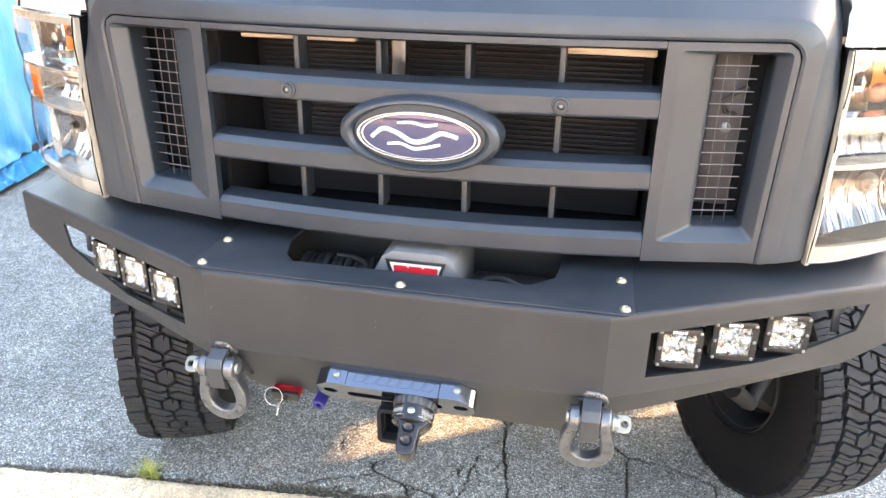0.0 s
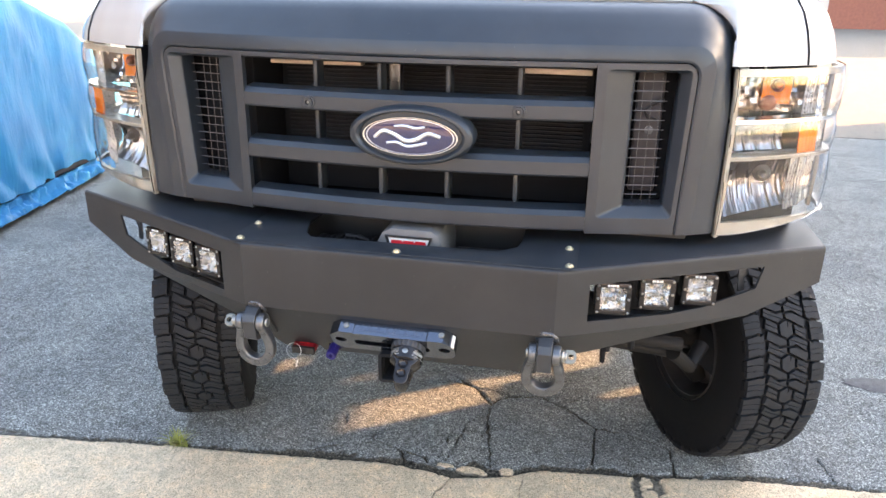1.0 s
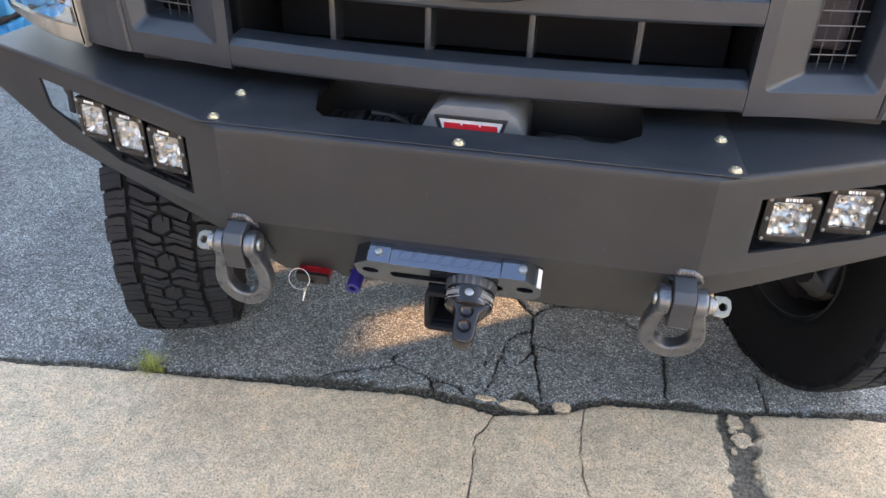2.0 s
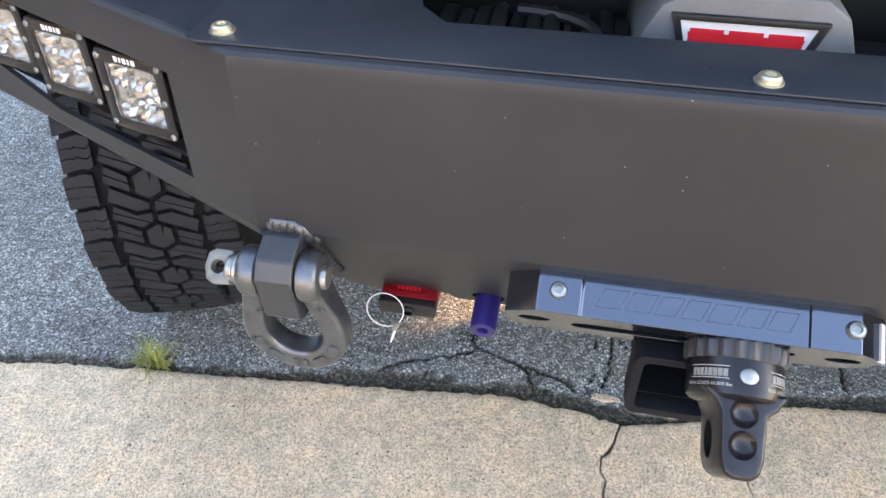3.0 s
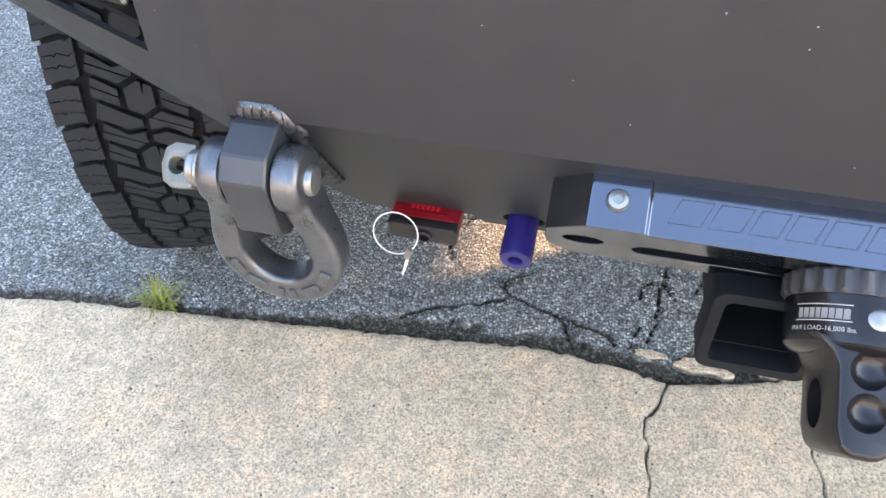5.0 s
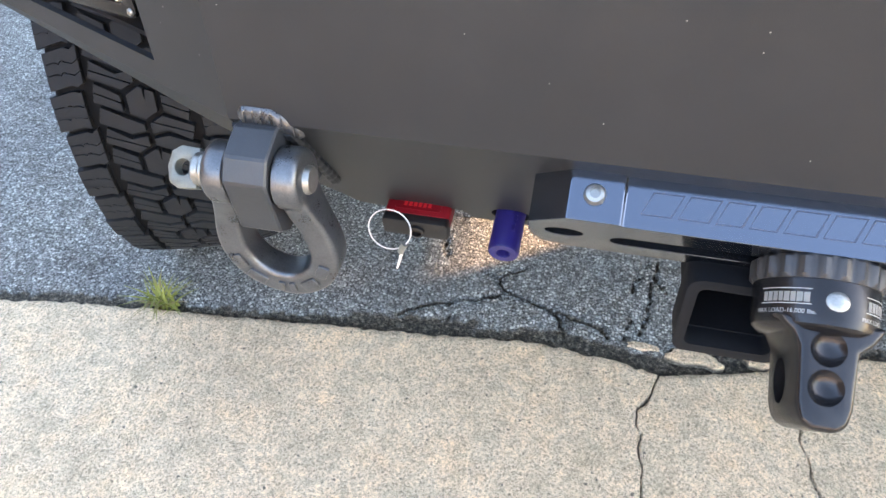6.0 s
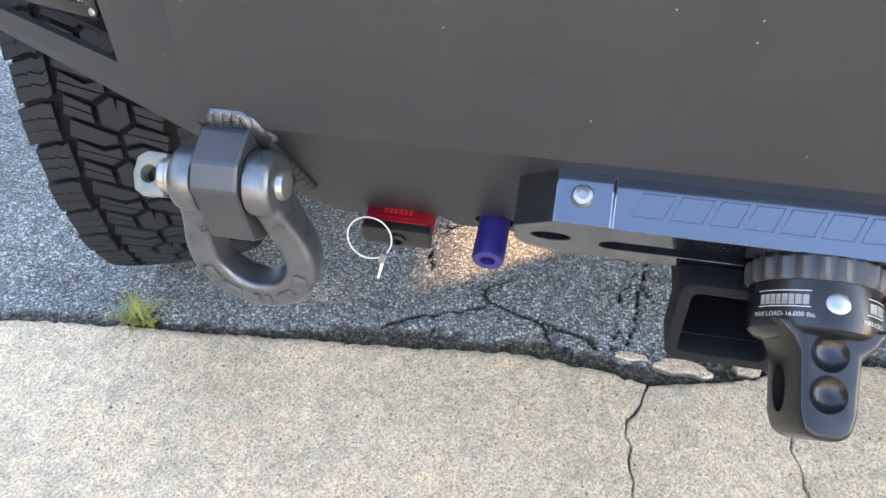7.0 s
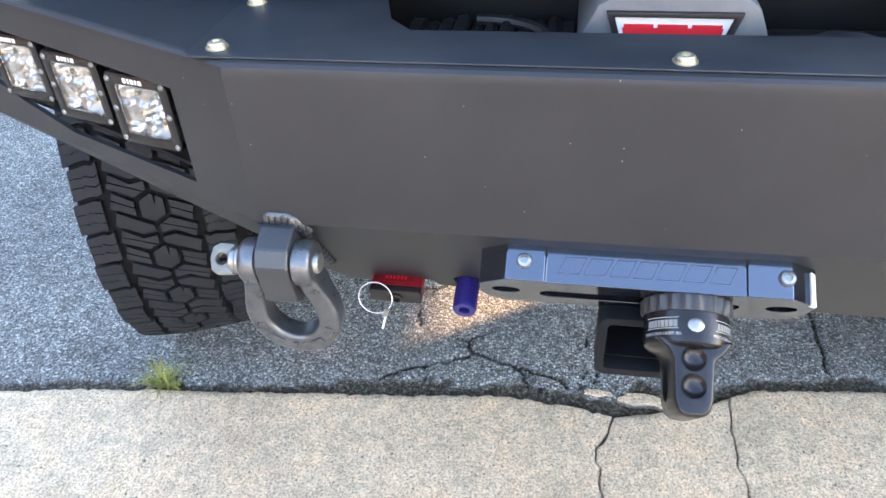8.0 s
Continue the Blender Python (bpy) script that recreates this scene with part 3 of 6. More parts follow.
def build_slab():
    fx = np.arange(-1.45, 1.551, 0.006)
    xs = np.concatenate([np.linspace(-9, -1.5, 30), fx[fx < -0.013], np.arange(-0.012, 0.066, 0.0017), fx[(fx > 0.067) & (fx < 0.267)], np.arange(0.268, 0.356, 0.0017), fx[fx > 0.3565], np.linspace(1.6, 9, 30)])
    d = np.concatenate([[0, 0, 0.0015, 0.004, 0.008], np.arange(0.013, 0.62, 0.006), [0.66, 0.75, 1.0, 1.6, 3.0, 6.0, 9.0]])
    x, dd = np.meshgrid(xs, d, indexing="ij")
    e = edge_y(x)
    y = e - dd
    z = 0.0045 + (value_noise(x, y, 3.0, 41) - 0.5) * 0.003
    z -= crack_depth(x, y, SLAB_CRACKS, 0.0019, 0.015, 51)
    z -= slot_depth(x, y)
    z -= 0.006 * np.exp(-dd / 0.006) * (0.4 + value_noise(x, y, 50.0, 52))
    z[:, 0] = -0.034
    return tagged(sheet("pavement", x, y, z, CONCRETE), "pale tan worn concrete slab with a crumbling edge", "pavement", kind="structure")


def build_fragments(slab):
    gen = random.Random(5)
    for cx, cy, rx, ry in ((0.105, 0.545, 0.050, 0.016), (0.015, 0.552, 0.032, 0.010), (0.230, 0.565, 0.028, 0.018), (0.150, 0.535, 0.018, 0.009), (0.700, 0.612, 0.022, 0.030), (0.711, 0.548, 0.028, 0.026), (0.690, 0.578, 0.012, 0.010), (0.738, 0.470, 0.012, 0.009), (0.684, 0.500, 0.008, 0.011)):
        bm = bmesh.new()
        n = 14
        low, top = [], []
        for i in range(n):
            a = 2 * math.pi * i / n
            k = gen.uniform(0.78, 1.12)
            px, py = cx + rx * k * math.cos(a), cy + ry * k * math.sin(a)
            low.append(bm.verts.new((px, py, -0.02)))
            top.append((bm.verts.new((px, py, 0.0006)), bm.verts.new((cx + (px - cx) * 0.9, cy + (py - cy) * 0.9, 0.0034))))
        for i in range(n):
            j = (i + 1) % n
            bm.faces.new((low[i], low[j], top[j][0], top[i][0]))
            bm.faces.new((top[i][0], top[j][0], top[j][1], top[i][1]))
        bm.faces.new([t[1] for t in top])
        part("concrete_fragment", bm, CONCRETE, slab)


def build_far_pavement():
    bm = box(1.75, 60, 7.4, 45, -0.02, 0.006)
    single("pavement_far", bm, FAR_CONCRETE, "sunlit pale concrete drive behind the van", "pavement", kind="structure")
    bm = box(-40, -6.5, 8.5, 45, -0.02, 0.006)
    single("pavement_side", bm, FAR_CONCRETE, "sunlit pale concrete beside the covered load", "pavement", kind="structure")


def build_grass():
    gen = random.Random(8)
    tuft = thing("grass_tuft", "small green weed tuft growing in the pavement joint", "weed", (-0.963, 0.458, -0.004))
    for mat, count, name in ((GRASS, 60, "blade"), (STRAW, 16, "dry_blade")):
        bm = bmesh.new()
        for _ in range(count):
            a, lean, h = gen.uniform(0, 2 * math.pi), gen.uniform(0.4, 1.5), gen.uniform(0.030, 0.068)
            bx, by = gen.gauss(0, 0.013), gen.gauss(0, 0.006)
            w = gen.uniform(0.0022, 0.0045)
            prev = None
            for k in range(5):
                s = k / 4
                out = lean * h * s ** 1.7
                p = Vector((-0.963 + bx + math.cos(a) * out, 0.458 + by + math.sin(a) * out, -0.008 + h * s * (1 - 0.3 * lean * s)))
                side = Vector((-math.sin(a), math.cos(a), 0)) * w * (1 - s * 0.9)
                mid = Vector((math.cos(a), math.sin(a), 0.4)) * w * 0.5 * (1 - s)
                cur = [bm.verts.new(p - side), bm.verts.new(p - mid), bm.verts.new(p + side)]
                if prev:
                    bm.faces.new((prev[0], prev[1], cur[1], cur[0]))
                    bm.faces.new((prev[1], prev[2], cur[2], cur[1]))
                prev = cur
        tagged(part(name, bm, mat, tuft), kind="stuff")


# ---------------------------------------------------------------- surroundings
TARP_BASE = ((-0.6, -3.05, 0.2), (0.0, -3.36, 2.0), (0.35, -3.52, 2.8), (0.72, -3.72, 3.8), (0.90, -3.98, 4.3), (1.0, -4.10, 4.5), (1.3, -4.40, 5.5))
TARP_TOP = ((0.2, 2.35), (2.0, 1.98), (2.8, 1.64), (3.3, 1.43), (4.5, 1.03), (5.5, 0.72))


def tarp_base(s):
    ks = [k for k, _, _ in TARP_BASE]
    return Vector((float(np.interp(s, ks, [x for _, x, _ in TARP_BASE])), float(np.interp(s, ks, [y for _, _, y in TARP_BASE])), 0))


def build_tarp():
    """A blue sheet drawn over a tall load, with a loose crumpled skirt on the ground."""
    cover = thing("covered_load", "tall load under a bright blue crumpled plastic tarp", "tarp", (-4.6, 4.0, 0))
    rows = []
    n, m = 130, 70
    for i in range(n):
        s = -0.02 + 1.32 * i / (n - 1)
        base = tarp_base(s)
        row = []
        for k in range(m):
            h = k / (m - 1)
            top = float(np.interp(base.y, [y for y, _ in TARP_TOP], [z for _, z in TARP_TOP]))
            lean = float(np.interp(h, (0, 0.5, 0.6, 0.66, 0.72, 1.0), (0.0, -0.04, -0.07, -0.12, -0.24, -2.6)))
            up = float(np.interp(h, (0, 0.5, 0.6, 0.66, 0.72, 1.0), (0.16, 0.80 * top, 0.95 * top, top, 1.01 * top, 0.96 * top)))
            wave = 0.05 * noise.noise((s * 4, h * 2.2, 0.3)) + 0.022 * noise.noise((s * 13 + 2 * h, h * 5, 4.0)) + 0.010 * noise.noise((s * 34 - 5 * h, h * 9, 8.0))
            pull = 0.018 * math.sin(s * 52 + 9 * h + 4 * noise.noise((s * 6, h * 6, 2))) * max(0, 0.32 - h) / 0.32
            row.append(base + Vector((lean - wave - pull, 0.0, up + wave * 0.8 * min(1, 3 * h))))
        rows.append(row)
    part("sheet", thick(grid(rows), 0.004, (1, -0.5, 0.5)), TARP, cover)
    skirt = []
    for i in range(170):
        s = -0.02 + 1.32 * i / 169
        base = tarp_base(s)
        row = []
        for k in range(26):
            h = k / 25
            fold = noise.noise((s * 20, h * 3, 7.0)) * 0.10 + noise.noise((s * 55, h * 6, 9.0)) * 0.055
            crest = 1 - 0.85 * math.exp(-((h - 0.44) / 0.16) ** 2)
            z = max(0.004, 0.14 * math.sin(math.pi * min(1, 0.12 + 0.86 * h)) + fold * (0.55 + h) * crest)
            row.append(base + Vector((0.10 - 0.30 * h + fold * 0.7, -0.05 + 0.05 * fold, z)))
        skirt.append(row)
    part("skirt", thick(grid(skirt), 0.004, (1, -0.3, 0.5)), TARP, cover, "loose crumpled hem of the blue tarp")
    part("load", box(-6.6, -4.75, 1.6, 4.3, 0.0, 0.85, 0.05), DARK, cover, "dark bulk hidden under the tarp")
    # A dark bar laid in for the shade in the gap below the sheet.
    part("strip", tube([tarp_base(-0.02 + 1.30 * k / 30) + Vector((-0.012, 0, 0.165)) for k in range(31)], 0.022), DARK, cover, "dark bar standing in for the shaded gap under the sheet")


def build_backdrop():
    """A brick house with a dark door, far across the drive."""
    house = thing("brick_house", "red brick house front with a brown garage door and pale trim", "house", (17, 33, 0))
    part("wall", box(8.7, 30, 33.0, 33.4, 0, 6.0), BRICK, house)
    part("garage_door", box(4.6, 8.45, 33.05, 33.2, 0, 2.6, 0.01), BROWN, house)
    part("post", box(8.42, 8.72, 32.85, 33.3, 0, 3.0, 0.01), PALE, house)
    part("lintel", box(4.2, 8.72, 32.9, 33.4, 2.6, 6.0), BRICK, house)
    part("roof", prism([[(33.6, 6.0), (32.2, 5.9), (36.5, 8.6), (40.5, 6.0)]], frame_to((0, 0, 0), (0, 1, 0), (0, 0, 1), (1, 0, 0)), 4.0, 30.4), DARK, house)
    part("body", box(4.2, 30, 33.4, 40, 0, 6.0), BRICK, house)


def build_fence():
    """An unseen tall board fence, added to keep low sun off the van's front."""
    fence = thing("shade_fence", "unseen pale board fence added for shade, gapped for sun patches", "fence", (7.0, 5.5, 0))
    gaps = []
    # gaps sized and placed to throw the wanted sun patches at (gx, gy)
    for gx, gy, along, wide in ((-0.165, 0.929, 0.61, 0.185), (-0.87, 1.06, 0.22, 0.10), (-0.46, 1.06, 0.09, 0.05), (0.15, 1.20, 0.22, 0.05), (0.66, 1.22, 0.26, 0.055), (-0.62, 0.61, 0.05, 0.04), (0.42, 1.42, 0.30, 0.14)):
        s = (7.0 - gx) / 0.835
        gaps.append((gy + 0.55 * s, 0.25 * s, wide / 0.835, along * 0.25))
    gen = random.Random(3)
    ys = sorted({0.4, 10.6} | {g[0] - g[2] / 2 for g in gaps} | {g[0] + g[2] / 2 for g in gaps})
    cells = []
    for a, b in zip(ys, ys[1:]):
        mid = (a + b) / 2
        holes = sorted((g[1] - g[3] / 2, g[1] + g[3] / 2) for g in gaps if abs(g[0] - mid) < g[2] / 2)
        n = max(1, round((b - a) / 0.16))
        for k in range(n):
            y0, y1 = a + (b - a) * k / n, a + (b - a) * (k + 1) / n
            z = 0.0
            top = 3.62 + gen.uniform(-0.015, 0.015)
            for h0, h1 in holes:
                cells.append((y0, y1, z, h0))
                z = max(z, h1)
            cells.append((y0, y1, z, top))
    for y0, y1, z0, z1 in cells:
        if z1 - z0 > 0.005:
            part("board", box(7.0, 7.025, y0, y1, z0, z1), PALE_BOARD, fence)
    for z in (0.4, 3.3):
        part("rail", box(7.026, 7.07, 0.4, 10.6, z, z + 0.09), PALE_BOARD, fence)


def build_side_wall():
    """Unseen dark boards beyond the covered load, added to cut light from the left."""
    single("sky_block_wall", box(-10.3, -10.0, -13, 6, 0, 7.5), DARK_BOARD, "unseen plain dark board wall added to cut sky light", "wall", kind="structure")


def build_rear_wall():
    """An unseen pale wall behind the camera, added to bounce light forward."""
    single("bounce_wall", box(-10, 16, -13.3, -13.0, 0, 4.6), PALE_BOARD, "unseen plain pale board wall added to bounce light", "wall", kind="structure")


# ---------------------------------------------------------------- van
CX = -0.012


def face_y(x):
    """The bow of the grille in plan."""
    return 0.145 + 0.19 * (x - CX) ** 2


def bowed(profile, x0, x1, n=24):
    """A bar across the grille: profile of (depth, height), following the bow."""
    rows = []
    for i in range(n + 1):
        x = x0 + (x1 - x0) * i / n
        rows.append([(x, face_y(x) + d, z) for d, z in profile] + [(x, face_y(x) + profile[0][0], profile[0][1])])
    bm = grid(rows)
    bmesh.ops.remove_doubles(bm, verts=bm.verts, dist=1e-5)
    bmesh.ops.holes_fill(bm, edges=bm.edges)
    return bm


def flare(s, z):
    """How far the side vents widen towards their top."""
    k = min(1.0, max(0.0, (z - 1.018) / 0.40))
    return (0.007 + 0.014 * k) if s > 0 else (0.016 + 0.030 * k)


def build_grille(van):
    lip = 0.006
    for z0, z1 in ((1.290, 1.338), (1.157, 1.206), (1.022, 1.074)):
        prof = [(0.0, z0 + lip), (0.0, z1 - 0.013), (0.010, z1 - 0.0015), (0.014, z1), (0.055, z1 + 0.004), (0.055, z0 + 0.002), (0.006, z0), (0.002, z0 + 0.002)]
        part("grille_bar", bowed(prof, CX - 0.436, CX + 0.436), TRIM, van, sharp=14.0)
    for z0, z1 in ((1.336, 1.412), (1.204, 1.292), (1.072, 1.159)):
        for x in (CX - 0.254, CX - 0.084, CX + 0.088, CX + 0.260):
            if z0 > 1.1 and z0 < 1.3 and abs(x) < 0.2:
                continue
            part("grille_rib", box(x - 0.0055, x + 0.0055, face_y(x) + 0.052, face_y(x) + 0.10, z0, z1, 0.002), TRIM, van)
    top = [(0.0, 1.414), (0.0, 1.425), (0.02, 1.428), (0.07, 1.428), (0.07, 1.408), (0.015, 1.409)]
    part("grille_header", bowed(top, CX - 0.436, CX + 0.436), TRIM, van)
    for x in (-0.265, 0.254):
        put = frame_to((x, face_y(x), 1.3105), (1, 0, 0), (0, 0, 1), (0, -1, 0))
        bolt = part("grille_bolt", lathe([(0.0165, -0.002), (0.0165, 0.003), (0.0150, 0.0042), (0.0122, 0.0042), (0.0112, 0.0085), (0.0065, 0.0085), (0.0055, 0.004), (0, 0.004)], put, 28), TRIM, van, "dark washer-head bolt")
        part("pin", lathe([(0.0034, 0.0), (0.0034, 0.0065), (0.0024, 0.0075), (0, 0.0075)], put, 16), ZINC, bolt, "small bright pin")
    # side vents
    for s in (-1, 1):

        def straight(a, b, c=0.0):
            x = CX + s * a
            return Vector((x, face_y(x) + c, b))

        def put(a, b, c=0.0):
            return straight(a + flare(s, b) * min(1.0, max(0.0, (a - 0.524) / 0.118)), b, c)
        outer = [(0.437, 1.018), (0.642, 1.018), (0.642, 1.395), (0.636, 1.414), (0.622, 1.425), (0.437, 1.425)]
        a0, a1, b0, b1 = 0.460, 0.632, 1.058, 1.411
        i0, i1, j0, j1 = 0.524, 0.610, 1.084, 1.403
        hole = rounded(a0, a1, b0, b1, 0.010, 4)
        panel = prism([outer, hole[::-1]], put, 0.0, 0.02)
        bevel = []
        for k, c, r in ((0.0, 0.0004, 0.010), (0.05, 0.0014, 0.010), (0.14, 0.0042, 0.010), (0.86, 0.0225, 0.006), (0.96, 0.0262, 0.005), (1.0, 0.0315, 0.005), (1.0, 0.085, 0.005)):
            loop = rounded(a0 + (i0 - a0) * k, a1 + (i1 - a1) * k, b0 + (j0 - b0) * k, b1 + (j1 - b1) * k, r, 4)
            bevel.append([put(*q, c) for q in loop + loop[:1]])
        ring = grid(bevel)
        vent = part("vent_panel", add(panel, ring), TRIM, van, sharp=50.0)
        n = 14
        for k in range(1, n):
            z = j0 + (j1 - j0) * k / n
            part("mesh_wire", tube([straight(i0 - 0.004, z, 0.050), straight(i1 + (0.014 if s < 0 else -0.007), z, 0.050)], 0.0011, 6), WIRE, vent)
        for k in range(1, 4):
            a = i0 + (i1 - i0) * k / 4
            part("mesh_wire", tube([straight(a, j0 - 0.004, 0.0525), straight(a, j1 + 0.004, 0.0525)], 0.0011, 6), LUG, vent)
    # surround, an arch over the grille
    loops = ((0.644, 1.427, 0.032, 0.012, 0.012, 0.0, 1.0), (0.6445, 1.4275, 0.033, 0.001, 0.001, 0.0, 1.0), (0.650, 1.433, 0.04, -0.003, -0.003, 0.0, 1.0), (0.684, 1.4625, 0.052, -0.004, -0.004, 0.0, 0.8),
             (0.6865, 1.4655, 0.0535, -0.0025, -0.0034, 0.05, 0.78), (0.690, 1.469, 0.056, 0.0008, -0.0018, 0.1, 0.75), (0.714, 1.498, 0.075, 0.018, 0.001, 0.35, 0.5), (0.739, 1.526, 0.09, 0.040, 0.005, 0.7, 0.25), (0.754, 1.543, 0.10, 0.066, 0.009, 0.9, 0.1), (0.7625, 1.551, 0.105, 0.10, 0.015, 1.0, 0.0), (0.765, 1.553, 0.106, 0.15, 0.038, 1.0, 0.0))
    rows = []
    for hw, zt, r, c_top, c_side, shift, wide in loops:
        row = []
        path = [(-hw, 1.018), (-hw, 1.12), (-hw, 1.22), (-hw, 1.32)]
        path += [(-hw + r - r * math.cos(radians(a)), zt - r + r * math.sin(radians(a))) for a in range(0, 91, 10)]
        path += [(-hw + r + (2 * hw - 2 * r) * k / 16, zt) for k in range(1, 16)]
        path += [(hw - r + r * math.sin(radians(a)), zt - r + r * math.cos(radians(a))) for a in range(0, 91, 10)]
        path += [(hw, 1.32), (hw, 1.22), (hw, 1.12), (hw, 1.018)]
        for a, b in path:
            lean = 0.10 * max(0, b - 1.40)
            k = min(1, max(0, (b - 1.36) / 0.10))
            a += wide * math.copysign(flare(a, b), a) * min(1.0, abs(a) / 0.55) ** 3
            row.append((CX + a - 0.015 * shift, face_y(CX + a) + c_side + (c_top - c_side) * k * k * (3 - 2 * k) + lean, b))
        rows.append(row)
    part("grille_surround", thick(grid(rows), 0.004, (0, -1, 0.1)), TRIM, van, "matt black painted grille surround")
    # emblem
    put = frame_to((0.001, 0.128, 1.246), (1, 0, 0), (0, -0.06, 1), (0, -1, -0.06))

    def oval(prof, n=64, ratio=0.46):
        return lathe(prof, lambda a, b, c: put(a, b * ratio, c), n)
    emblem = part("emblem", oval([(0.155, -0.045), (0.155, -0.008), (0.151, 0.004), (0.143, 0.010), (0.134, 0.011), (0.127, 0.006), (0.124, -0.001), (0, -0.001)]), TRIM, van, "black oval bezel with a blue and silver badge")
    def oval2(prof, n=64):
        return lathe(prof, lambda a, b, c: put(a, b * 0.395, c), n)
    part("badge_rim", oval2([(0.1185, 0.0), (0.1185, 0.006), (0.1165, 0.0085), (0.1135, 0.0085), (0.1125, 0.007)]), CHROME, emblem)
    part("badge_face", oval2([(0.1126, 0.004), (0.1126, 0.0068), (0.09, 0.0085), (0.05, 0.0098), (0, 0.0102)]), OVAL_BLUE, emblem, "deep blue enamel field")
    part("badge_line", oval2([(0.108, 0.0070), (0.108, 0.0078), (0.1055, 0.0080), (0.1055, 0.0072)]), SILVER, emblem)
    strokes = [
        (0.0072, [(-0.070, -0.004), (-0.052, 0.010), (-0.030, 0.004), (-0.008, -0.008), (0.014, -0.004), (0.036, 0.008), (0.060, 0.002)]),
        (0.0050, [(-0.046, -0.014), (-0.026, -0.012), (-0.006, -0.019), (0.014, -0.016), (0.034, -0.010)]),
        (0.0042, [(-0.030, 0.020), (-0.010, 0.022), (0.012, 0.018), (0.030, 0.021)]),
    ]
    for w, line in strokes:
        fine = []
        for i in range(len(line) - 1):
            p0, p1, p2, p3 = (Vector(line[min(max(j, 0), len(line) - 1)]) for j in (i - 1, i, i + 1, i + 2))
            for k in range(5):
                s = k / 5
                fine.append(0.5 * ((2 * p1) + (p2 - p0) * s + (2 * p0 - 5 * p1 + 4 * p2 - p3) * s * s + (3 * p1 - p0 - 3 * p2 + p3) * s ** 3))
        fine.append(Vector(line[-1]))
        part("badge_stroke", tube([put(p.x * 1.25, p.y * 1.2, 0.0088) for p in fine], [w * (0.55 + 0.45 * math.sin(math.pi * (0.15 + 0.7 * i / len(fine)))) * 0.8 for i in range(len(fine))], 8), SILVER, emblem, "plain flowing silver stroke")
    # radiator and supports behind
    rad = part("radiator", box(-0.44, 0.42, 0.40, 0.46, 1.03, 1.42, 0.004), DARK, van, "dark radiator core")
    bm = bmesh.new()
    for k in range(24):
        z = 1.158 + 0.0108 * k
        add(bm, box(-0.42, -0.13, 0.392, 0.40, z, z + 0.0035))
        add(bm, box(-0.10, 0.40, 0.392, 0.40, z, z + 0.0035))
    tagged(part("radiator_fin", bm, FIN, van), kind="stuff")
    part("upper_support", box(-0.42, -0.17, 0.285, 0.32, 1.387, 1.399, 0.003), SKIN_BEIGE, van, "pale beige radiator support")
    part("upper_support", box(0.245, 0.415, 0.265, 0.32, 1.386, 1.400, 0.003), SKIN_BEIGE, van, "pale beige radiator support")
    part("hood_latch", box(-0.10, -0.07, 0.30, 0.33, 1.30, 1.43, 0.004), GALV, van)
    part("lower_valance", box(-0.70, 0.68, 0.30, 0.36, 0.86, 1.02, 0.01), BLACK, van)
    for s in (-1, 1):
        part("side_duct", box(CX + s * 0.46, CX + s * 0.70, 0.36, 0.40, 1.02, 1.45, 0.004), DARK, van)
        if s > 0:
            part("horn_bracket", box(CX + 0.535, CX + 0.600, 0.315, 0.33, 1.10, 1.40, 0.006), BRACKET, van, "grey bracket behind the mesh")
            part("duct_hook", tube([(CX + 0.600, 0.305, 1.335), (CX + 0.575, 0.300, 1.322), (CX + 0.556, 0.300, 1.305), (CX + 0.566, 0.302, 1.288), (CX + 0.585, 0.306, 1.283)], 0.0045, 8), BLACK, van, "black wire hook behind the mesh")
            part("duct_bolt", lathe([(0.0105, 0), (0.0105, 0.004), (0.006, 0.006), (0, 0.006)], frame_to((CX + 0.572, 0.316, 1.255), (1, 0, 0), (0, 0, 1), (0, -1, 0)), 16), GALV, van, "bright bracket bolt")
        part("duct_wall", box(CX + s * 0.445, CX + s * 0.455, 0.26, 0.46, 1.02, 1.44), DARK, van)
    # unseen dark panels added to keep stray light out behind the grille
    part("bay_stop_floor", box(-0.72, 0.70, 0.30, 1.3, 1.0, 1.015), DARK, van)
    part("bay_stop_roof", box(-0.72, 0.70, 0.29, 1.3, 1.435, 1.45), DARK, van)


HX = -0.027


def lamp_plan(u, s):
    """Plan curve of the headlight, from its inner edge to the side of the van."""
    us = (0.0, 0.2, 0.5, 0.72, 0.86, 1.0)
    grow = 0.013 + u * (-0.037 if s > 0 else 0.003)
    return float(np.interp(u, us, (0.757, 0.818, 0.930, 1.022, 1.070, 1.086))) + grow, float(np.interp(u, us, (0.262, 0.282, 0.340, 0.402, 0.458, 0.580)))


def lamp_rows(s, z0, z1, u0, u1, inset, nu=24, nz=10, bulge=0.012, drop=None):
    rows = []
    for j in range(nz + 1):
        v = j / nz
        row = []
        for i in range(nu + 1):
            u = u0 + (u1 - u0) * i / nu
            x, y = lamp_plan(u, s)
            x2, y2 = lamp_plan(min(1, u + 0.01), s)
            x1, y1 = lamp_plan(max(0, u - 0.01), s)
            d = Vector((x2 - x1, y2 - y1, 0)).normalized()
            nrm = Vector((d.y, -d.x, 0))
            low = z0 + (drop(u) if drop else 0)
            z = low + (z1 - low) * v
            p = Vector((x, y, 0)) + nrm * (bulge * math.sin(math.pi * v) - inset)
            row.append((HX + s * p.x, p.y, z))
        rows.append(row)
    return rows


